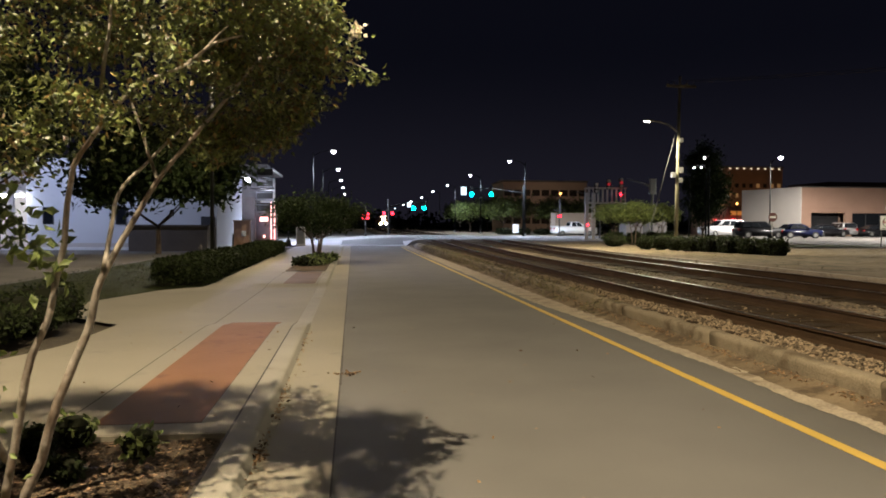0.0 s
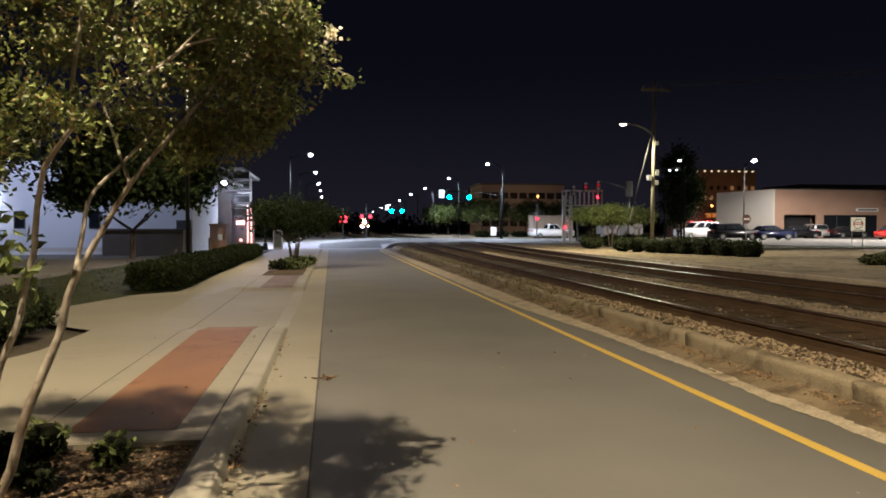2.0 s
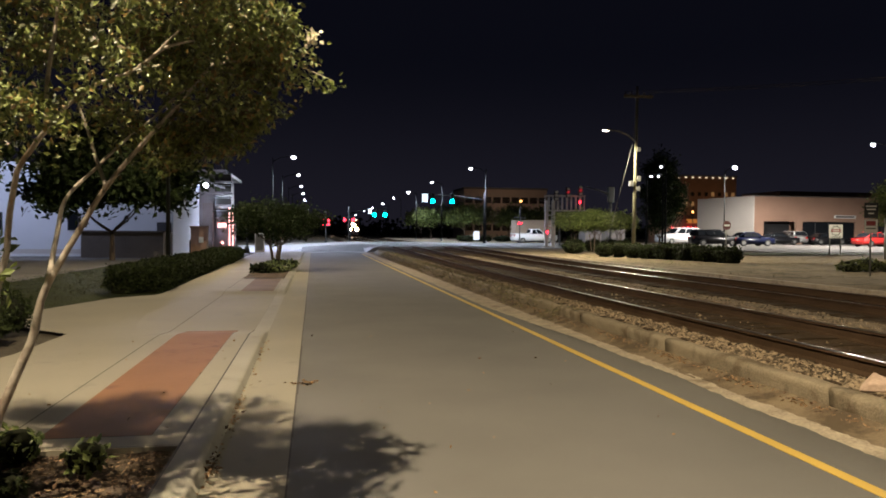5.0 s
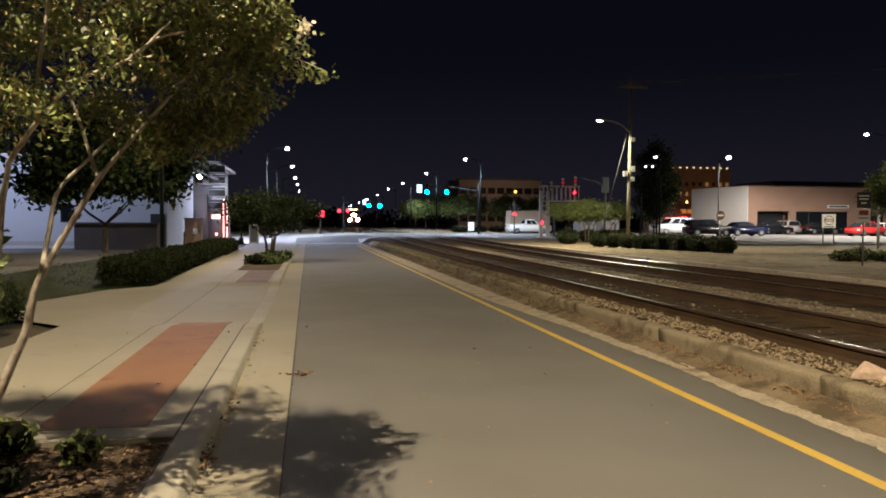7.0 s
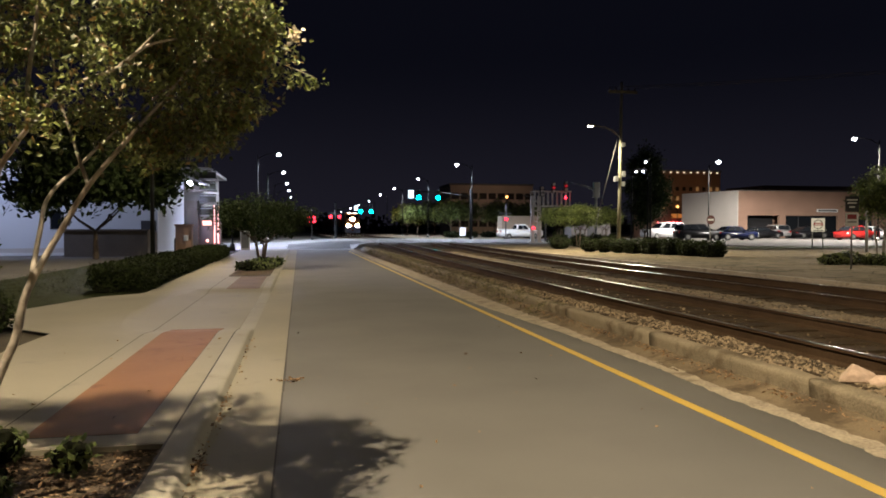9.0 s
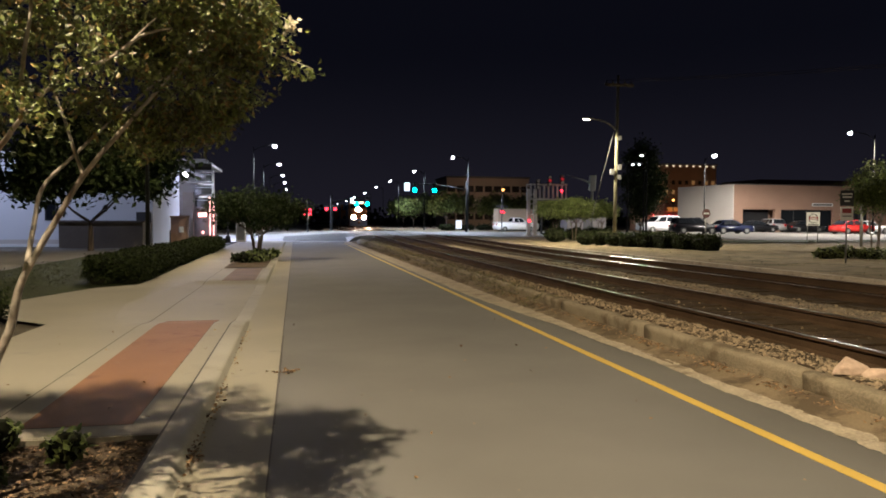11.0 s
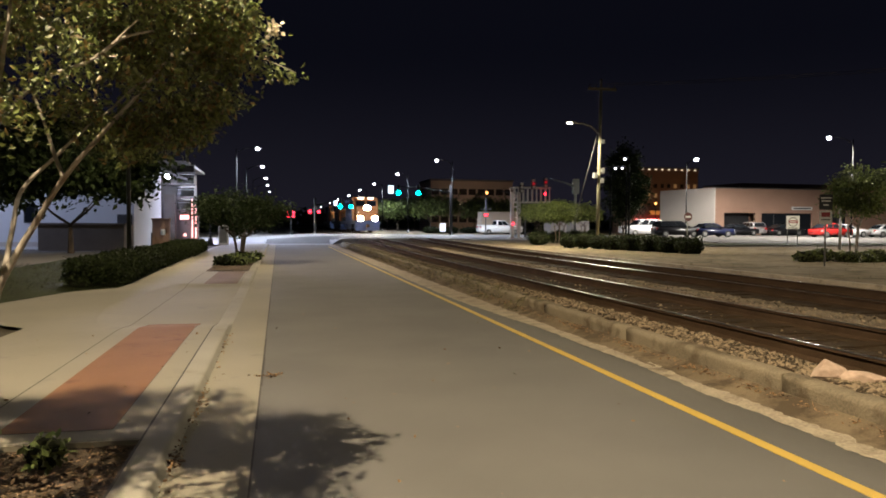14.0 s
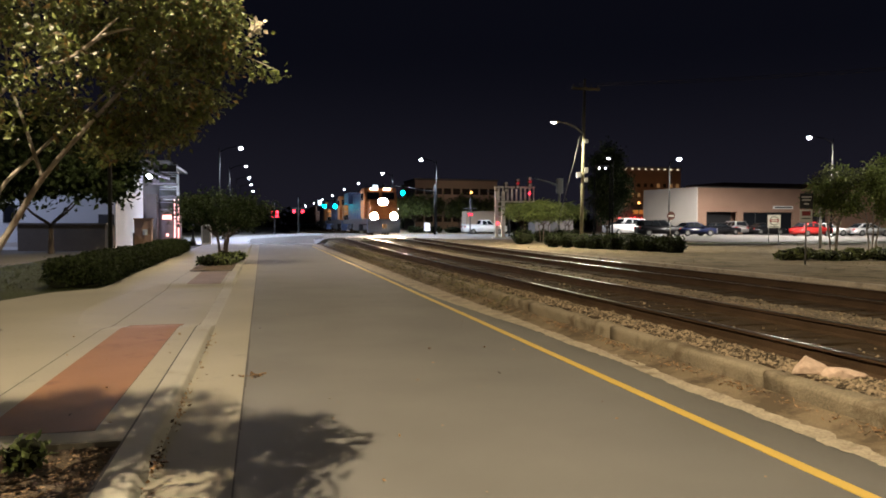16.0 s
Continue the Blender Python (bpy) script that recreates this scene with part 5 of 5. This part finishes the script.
            rod(bm, (x, s * (W - 0.02), 0.33), (x, s * (W + 0.03), 0.33), 0.2, None, 12)
            part("rim", bm, STEEL, tyre, "metal wheel rim")
    for s in (-1, 1):
        boxes("headlight", SIGN_WHITE, c, (-L - 0.02, s * W * 0.72 - 0.16, deck * 0.72, -L + 0.1, s * W * 0.72 + 0.16, deck * 0.88), bevel=0.01)
        boxes("tail_light", TAIL_RED, c, (L - 0.1, s * W * 0.78 - 0.12, deck * 0.72, L + 0.02, s * W * 0.78 + 0.12, deck * 0.95), bevel=0.01)
        boxes("mirror", paint, c, (roof[0][0] + 0.25, s * (W + 0.08) - 0.08, deck, roof[0][0] + 0.37, s * (W + 0.08) + 0.08, deck + 0.15), bevel=0.02)
    if style == "pickup":
        boxes("bed_rail", paint, c, (L * 0.27, -W, deck - 0.02, L - 0.05, -W + 0.08, deck + 0.14), (L * 0.27, W - 0.08, deck - 0.02, L - 0.05, W, deck + 0.14), (L - 0.1, -W, deck - 0.02, L, W, deck + 0.14))
    return c


build_car("pickup_truck", (28.0, 91.0, 0.34), 182, CAR_WHITE, "white crew-cab pickup truck parked by the crossing", 5.7, 1.95, 1.8, "pickup")
build_car("suv", (41.5, 78.5, 0.43), 8, CAR_WHITE, "white sport utility vehicle with dark windows in the lot", 5.2, 2.0, 1.9, "suv")
build_car("suv", (39.5, 67.5, 0.43), 172, CAR_BLACK, "black sport utility vehicle in the lot", 4.7, 1.9, 1.65, "suv")
build_car("hatchback", (43.2, 67.0, 0.43), 180, CAR_BLUE, "dark blue hatchback in the lot", 4.2, 1.75, 1.45, "sedan")
build_car("sedan", (54.3, 78.5, 0.43), 185, CAR_BLACK, "black sedan before the tan building", 4.6, 1.8, 1.4)
build_car("sedan", (50.6, 78.0, 0.43), 190, CAR_BLACK, "black sedan parked in the lot", 4.6, 1.8, 1.4)
build_car("suv", (58.0, 81.5, 0.43), 265, CAR_SILVER, "silver sport utility vehicle facing the storefront", 4.6, 1.85, 1.65, "suv")
build_car("sedan", (61.4, 79.5, 0.43), 180, CAR_BLACK, "black sedan by the storefront", 4.6, 1.8, 1.4)
build_car("sedan", (56.9, 66.5, 0.43), 185, CAR_RED, "bright red car parked in the lot", 4.4, 1.8, 1.5)
build_car("sedan", (60.6, 68.5, 0.43), 170, CAR_WHITE, "white sedan parked in the lot", 4.5, 1.8, 1.4)
build_car("sedan", (65.2, 67.5, 0.43), 175, CAR_SILVER, "silver sedan parked in the lot", 4.6, 1.8, 1.4)
t = thing("box_trailer", (29.8, 97.0, 0.33), "white box trailer behind the pickup", "trailer")
boxes("body", OFFICE, t, (-2.8, -1.2, 0.7, 2.8, 1.2, 3.0), bevel=0.04)
boxes("chassis", DARK_GREY, t, (-2.8, -1.0, 0.5, 2.8, 1.0, 0.7))
for x in (-1.2, 1.2):
    bm = bmesh.new()
    rod(bm, (x, -1.1, 0.4), (x, 1.1, 0.4), 0.4, None, 16)
    part("wheel", bm, RUBBER, t)
b = thing("equipment_hut", (36.0, 88.0, 0.33), "grey metal equipment hut behind the verge trees", "hut")
boxes("wall", GREY_WALL, b, (-2.6, -1.2, -0.05, 2.6, 1.2, 2.6), bevel=0.02)
boxes("roof", STEEL, b, (-2.7, -1.3, 2.6, 2.7, 1.3, 2.72))
boxes("door", DARK_GREY, b, (-0.5, -1.23, 0.0, 0.4, -1.2, 2.0))


# ---- distance ----
def build_distance():
    rng = np.random.default_rng(9)
    for i, (x, y, s) in enumerate(((24.5, 118, 1.0), (28, 124, 1.1), (22.5, 140, 1.0), (27, 146, 1.2), (32, 118, 0.9), (35.5, 126, 1.1), (39, 122, 1.0), (22, 150, 1.1))):
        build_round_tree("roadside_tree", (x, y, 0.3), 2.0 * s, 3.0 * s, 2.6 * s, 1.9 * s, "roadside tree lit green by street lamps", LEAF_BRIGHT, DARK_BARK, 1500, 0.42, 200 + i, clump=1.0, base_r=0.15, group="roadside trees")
    cs = []
    for x in np.arange(-160, 260, 5.0):
        h = 5.5 + 3.0 * noise.noise((x * 0.05, 0, 0))
        for _ in range(9):
            cs.append((x + rng.normal() * 3, 330 + rng.normal() * 6, rng.uniform(0, h)))
    w = flakes("treeline", clumps(cs, 3.2, 9000, rng), 1.9, LEAF_UNLIT, None, 0.8, seed=77)
    tagged(w, "dark line of far trees against the night sky", "trees", kind="stuff")
    cs = [(rng.uniform(-34, -6), 150 + rng.normal() * 5, rng.uniform(0, 4.2)) for _ in range(120)]
    w = flakes("left_treeline", clumps(cs, 2.6, 4200, rng), 1.2, LEAF_UNLIT, None, 0.8, seed=78)
    tagged(w, "dark trees along the road past the crossing", "trees", kind="stuff")
    for i in range(6):
        build_bush("shrub", (21.0 + 3.0 * i, 100.0 + 3 * math.sin(i), 0.3), 1.5, 1.1, 1.0, "dark shrub along the road past the crossing", LEAF_HEDGE, 420, 0.26, 240 + i, "shrubs past the crossing")


build_distance()
build_round_tree("dark_tree", (30.9, 62.0, 0.36), 1.0, 1.75, 1.7, 3.8, "dark tall narrow tree behind the utility pole", LEAF_UNLIT, DARK_BARK, 15000, 0.2, 300, base_r=0.16, clump=0.75, leaf_low=-1.1)
for x, y, z in ((27.7, 96.0, 5.9), (54.0, 98, 4.8)):
    l = thing("amber_lamp", (x, y, 0), "small amber street lamp", "street lamp", "amber lamps")
    bm = bmesh.new()
    rod(bm, (0, 0, -0.1), (0, 0, z), 0.06, 0.05, 8)
    part("pole", bm, DARK_GREY, l)
    bm = bmesh.new()
    ball(bm, (0, 0, z), 0.17, 0.17, 0.17, 10)
    part("globe", bm, LAMP_AMBER, l)
s = thing("street_furniture", (-4.7, 55.0, 0.1), "dark bollard lamp post at the corner", "post")
bm = bmesh.new()
rod(bm, (0, 0, -0.1), (0, 0, 0.4), 0.22, 0.16, 10)
rod(bm, (0, 0, 0.4), (0, 0, 3.0), 0.06, 0.05, 8)
part("post", bm, BLACK, s)
s = thing("signal_cabinet", (-3.7, 54.0, 0.1), "pale metal signal cabinet at the corner", "cabinet")
boxes("body", SILVER, s, (-0.35, -0.25, -0.05, 0.3, 0.25, 1.35), bevel=0.02)
boxes("door", STEEL, s, (-0.28, -0.275, 0.1, 0.22, -0.25, 1.25))


# ---- small things on the ground ----
def build_rock(at, sx, sy, sz, seed, label):
    rng = random.Random(seed)
    bm = bmesh.new()
    for _ in range(34):
        d = Vector((rng.gauss(0, 1), rng.gauss(0, 1), rng.gauss(0, 1))).normalized() * rng.uniform(0.75, 1.1)
        bm.verts.new((d.x * sx, d.y * sy, max(d.z, -0.6) * sz * (1.35 if d.x < 0.2 else 0.8)))
    res = bmesh.ops.convex_hull(bm, input=bm.verts[:])
    bmesh.ops.delete(bm, geom=[g for g in res["geom_interior"] if isinstance(g, bmesh.types.BMVert)], context="VERTS")
    bmesh.ops.bevel(bm, geom=bm.edges[:], offset=0.006, segments=1, affect="EDGES")
    r = part("rock", bm, PINK_ROCK)
    r.matrix_world = pose(*at, 0, 0, -32)
    return tagged(r, label, "rock", "rocks on the ballast")


build_rock((4.76, 5.8, 0.285), 0.17, 0.11, 0.09, 1, "large pale pink rock on the ballast shoulder")
build_rock((4.94, 5.58, 0.265), 0.2, 0.1, 0.06, 2, "flat pale rock on the ballast shoulder")


def scatter():
    rng = np.random.default_rng(17)
    k = 5200
    spots = np.column_stack((rng.uniform(-2.1, -0.92, k), rng.uniform(1.5, 5.64, k), np.full(k, 0.1)))
    spots[:, 2] = [0.047 + 0.035 * noise.noise((x * 1.4, y * 1.4, 0)) + 0.025 * noise.noise((x * 8, y * 8, 3)) for x, y, _ in spots]
    tagged(flakes("mulch_chips", spots, 0.026, CHIP, None, 0.5, 0.8, 18, 0.5), "brown and pale wood chips on the bed", "mulch", kind="stuff")
    a = [(-0.66 + abs(rng.normal()) * 0.05, rng.uniform(4.6, 11), 0.012) for _ in range(90)]
    a += [(-0.62 + rng.normal() * 0.03, 5.29 + rng.normal() * 0.12, 0.015 + 0.03 * rng.random()) for _ in range(60)]
    a += [(-0.62 + rng.normal() * 0.02, 6.9 + rng.normal() * 0.3, 0.012) for _ in range(50)]
    a += [(-0.03 + rng.normal() * 0.08, 8.02 + rng.normal() * 0.05, 0.012) for _ in range(60)]
    a += [(rng.uniform(0, 3.2), rng.uniform(4, 14), 0.008) for _ in range(40)]
    a += [(rng.uniform(-3, -0.9), rng.uniform(6.1, 11), 0.082) for _ in range(26)]
    tagged(flakes("fallen_leaves", a, 0.035, DRY_LEAF, None, 0.6, 0.7, 19), "dry brown leaves in the gutter and on the road", "leaves", kind="stuff")
    b = [(4.36 + rng.normal() * 0.06, rng.uniform(3.5, 16), 0.06 + 0.03 * rng.random()) for _ in range(700)]
    for y in (4.6, 6.1, 7.2, 8.6, 10.4):
        b += [(4.36 + rng.normal() * 0.05, y + rng.normal() * 0.2, 0.05 + 0.045 * rng.random()) for _ in range(70)]
    tagged(flakes("gutter_debris", b, 0.04, DRY_LEAF, None, 0.35, 0.6, 20), "dead leaves and twigs against the kerb wall", "debris", kind="stuff")
    k = 7000
    bank = np.column_stack((rng.normal(4.52, 0.2, k), rng.uniform(11, 46, k), np.zeros(k)))
    bank = bank[(bank[:, 0] > 4.12) & (bank[:, 0] < 5.0)]
    bank = bank[np.array([noise.noise((x * 2, y * 0.5, 8)) + ease((y - 9) / 14) * 0.9 > 0.25 for x, y, _ in bank])]
    bank[:, 2] = [0.04 + 0.2 * ease((x - 4.2) / 0.3) + grade(y) for x, y, _ in bank]
    tagged(flakes("bank_grass", bank, 0.085, LEAF_DRY, None, 0.2, 0.25, 29), "dry weeds and grass over the old kerb wall", "grass", kind="stuff")
    k = 5200
    tuft = np.column_stack((rng.uniform(11.8, 27, k), rng.uniform(9, 37, k), np.full(k, 0.385)))
    keep = np.array([noise.noise((x * 0.35, y * 0.35, 4)) + 0.35 * noise.noise((x * 1.6, y * 1.6, 1)) > 0.05 for x, y, _ in tuft])
    tagged(flakes("verge_grass", tuft[keep], 0.075, LEAF_DRY, None, 0.14, 0.0, 27), "thin dry grass tufts on the sandy verge", "grass", kind="stuff")
    k = 6000
    tuft = np.column_stack((rng.uniform(-9, -3.9, k), rng.uniform(13.5, 30, k), np.full(k, 0.04)))
    tuft = tuft[(tuft[:, 0] < -5.6) | (tuft[:, 1] > 19.0)]
    tagged(flakes("lawn_grass", tuft, 0.07, LEAF_HEDGE, None, 0.12, 0.0, 28), "short grass blades of the dark lawn", "grass", kind="stuff")
    for i, (x, y, s) in enumerate(((-1.36, 5.22, 0.15), (-1.86, 5.5, 0.17), (-1.66, 4.8, 0.12), (-2.0, 5.3, 0.16))):
        build_bush("bed_plant", (x, y, 0.05), s, s, s * 1.5, "small leafy green plant in the mulch bed", LEAF_BRIGHT if i < 2 else LEAF_HEDGE, 170, 0.05, 260 + i, "plants in the mulch bed")
    for i in range(10):
        build_bush("ground_cover", (-1.8 + 0.1 * i, 27.0 + 0.9 * (i % 5) + rng.uniform(-0.3, 0.3), 0.13), 0.4, 0.5, 0.3, "low grassy ground cover in the second bed", LEAF_BRIGHT if i % 2 else LEAF_HEDGE, 260, 0.12, 270 + i, "ground cover in the second bed")


scatter()


# ---- the train ----
def bogie(parent, y):
    boxes("bogie_frame", BLACK, parent, (-1.15, y - 1.9, 0.5, 1.15, y + 1.9, 0.95), bevel=0.04)
    for dy in (-1.6, 0, 1.6):
        for s in (-1, 1):
            bm = bmesh.new()
            rod(bm, (s * 0.70, y + dy, 0.51), (s * 0.84, y + dy, 0.51), 0.51, None, 18)
            part("wheel", bm, RUST, parent)


def build_locomotive(lights, label, flip=False):
    """The front faces -y at y = 0; z = 0 at rail height."""
    o = thing("locomotive", (0, 0, 0), label, "locomotive", "train")
    boxes("underframe", BLACK, o, (-1.5, 0.6, 1.05, 1.5, 21.6, 1.55), bevel=0.03)
    bm = bmesh.new()
    prism(bm, [(-1.5, 0.25), (1.5, 0.25), (1.55, 1.5), (-1.55, 1.5)], "y", 0.2, 0.75)
    part("pilot", bm, NAVY, o, "dark steel pilot plate")
    bm = bmesh.new()
    prism(bm, [(0.85, 1.55), (0.95, 3.0), (1.2, 3.25), (2.4, 3.3), (2.4, 1.55)], "x", -1.25, 1.25)
    bmesh.ops.bevel(bm, geom=bm.edges[:], offset=0.12, segments=2, affect="EDGES")
    part("nose", bm, ORANGE, o, "orange-yellow nose")
    bm = bmesh.new()
    prism(bm, [(2.2, 1.55), (2.0, 3.2), (2.35, 4.25), (2.6, 4.5), (4.9, 4.55), (4.9, 1.55)], "x", -1.55, 1.55)
    bmesh.ops.bevel(bm, geom=bm.edges[:], offset=0.1, segments=2, affect="EDGES")
    cab = part("cab", bm, ORANGE, o, "orange-yellow driver's cab")
    for x0, x1 in ((-1.3, -0.15), (0.15, 1.3)):
        bm = bmesh.new()
        vs = [bm.verts.new(p) for p in ((x0, 1.98, 3.38), (x1, 1.98, 3.38), (x1, 2.25, 4.06), (x0, 2.25, 4.06))]
        ws = [bm.verts.new(v.co + Vector((0, 0.06, 0))) for v in vs]
        bm.faces.new(vs)
        bm.faces.new(ws[::-1])
        for i in range(4):
            bm.faces.new((vs[i], ws[i], ws[(i + 1) % 4], vs[(i + 1) % 4]))
        part("windscreen", bm, GLASS, cab)
    for s in (-1, 1):
        boxes("side_window", GLASS, cab, (s * 1.56 - 0.02, 2.8, 3.3, s * 1.56 + 0.02, 4.5, 4.0))
        boxes("number_board", BOARD_GLOW if lights else GLASS, cab, (s * 0.62 - 0.36, 2.28, 4.28, s * 0.62 + 0.36, 2.42, 4.48), bevel=0.01)
    boxes("hood", NAVY, o, (-0.95, 4.9, 1.55, 0.95, 20.6, 4.3), bevel=0.08)
    boxes("radiator", NAVY, o, (-1.45, 16.2, 3.3, 1.45, 20.6, 4.6), bevel=0.08)
    boxes("stripe", ORANGE, o, (-0.97, 5.2, 2.2, 0.97, 16, 2.7))
    for k in range(8):
        for s in (-1, 1):
            boxes("hood_door", NAVY, o, (s * 0.965 - 0.02, 5.4 + k * 1.3, 1.7, s * 0.965 + 0.02, 6.5 + k * 1.3, 4.0), bevel=0.01)
    boxes("exhaust_stack", BLACK, o, (-0.4, 11, 4.3, 0.4, 12.4, 4.6), bevel=0.02)
    boxes("fuel_tank", BLACK, o, (-1.3, 8.2, 0.35, 1.3, 13.6, 1.05), bevel=0.12)
    for y in (4.2, 17.8):
        bogie(o, y)
    for s in (-1, 1):
        bm = bmesh.new()
        tube(bm, [(s * 1.45, 5.0, 2.55), (s * 1.45, 20.5, 2.55)], [0.02, 0.02], 6)
        for k in range(9):
            rod(bm, (s * 1.45, 5.0 + k * 1.93, 1.55), (s * 1.45, 5.0 + k * 1.93, 2.55), 0.018, 0.018, 6)
        part("handrail", bm, STEEL, o)
        bm = bmesh.new()
        tube(bm, [(s * 1.35, 0.3, 0.5), (s * 1.35, 0.3, 2.5), (s * 1.1, 0.6, 2.6)], [0.025] * 3, 6)
        part("front_rail", bm, STEEL, o)
        for z in (0.45, 0.8, 1.15):
            boxes("step", STEEL, o, (s * 1.3 - 0.25, 0.25, z, s * 1.3 + 0.25, 0.5, z + 0.04))
    bm = bmesh.new()
    box(bm, -0.18, -0.35, 0.65, 0.18, 0.3, 1.05, bevel=0.04)
    part("coupler", bm, RUST, o)
    boxes("headlight_box", NAVY, o, (-0.5, 0.755, 2.75, 0.5, 1.0, 3.5), bevel=0.04)
    # lens discs drawn oversize, so part of their glare is in the shape
    for s in (-1, 1):
        bm = bmesh.new()
        rod(bm, (s * 0.13, 0.748, 3.12), (s * 0.13, 0.75, 3.12), 0.3, None, 24)
        part("headlight", bm, HEADLIGHT if lights else GLASS, o, "blazing warm headlight" if lights else "unlit headlight")
        bm = bmesh.new()
        rod(bm, (s * 0.92, 0.148, 1.78), (s * 0.92, 0.15, 1.78), 0.32, None, 24)
        part("ditch_light", bm, DITCH if lights else GLASS, o, "blazing warm ditch light" if lights else "unlit ditch light")
        bm = bmesh.new()
        rod(bm, (s * 0.92, 0.152, 1.78), (s * 0.92, 0.3, 1.78), 0.38, None, 24)
        part("ditch_light_shell", bm, BLACK, o)
        boxes("ditch_light_bracket", BLACK, o, (s * 0.92 - 0.1, 0.2, 1.5, s * 0.92 + 0.1, 0.5, 1.7))
    return o


def build_wagon(kind):
    w = thing("freight_wagon", (0, 0, 0), "brown covered freight wagon" if kind else "open brown freight wagon", "freight wagon", "train")
    h = 4.4 if kind else 3.2
    boxes("body", WAGON, w, (-1.5, 0.5, 1.1, 1.5, 17.5, h), bevel=0.06)
    for k in range(11):
        for s in (-1, 1):
            boxes("side_rib", WAGON, w, (s * 1.53 - 0.05, 0.7 + k * 1.65, 1.15, s * 1.53 + 0.05, 0.85 + k * 1.65, h - 0.1))
    boxes("underframe", BLACK, w, (-1.3, 0.1, 0.9, 1.3, 17.9, 1.1))
    for y in (2.6, 15.4):
        bogie(w, y)
    return w


LEAD_16, SPEED = 67.0, 12.35
consist = [(build_locomotive(True, "dark blue freight locomotive with orange nose and blazing headlights"), 0.0),
           (build_locomotive(False, "dark blue trailing freight locomotive with orange cab"), 22.4),
           (build_locomotive(False, "dark blue trailing freight locomotive with orange cab"), 44.8)]
first = [build_wagon(1), build_wagon(0)]
for k in range(9):
    w = first[k % 2] if k < 2 else copy_thing(first[k % 2], Matrix.Identity(4))
    consist.append((w, 67.5 + k * 18.3))


def motions():
    """The train rolls down the far track towards the crossing."""
    for car, behind in consist:
        walk(car, [(t, pose(11.0, LEAD_16 + behind + SPEED * (16 - t), 0.5)) for t in (0, 4, 8, 12, 16)])


motions()
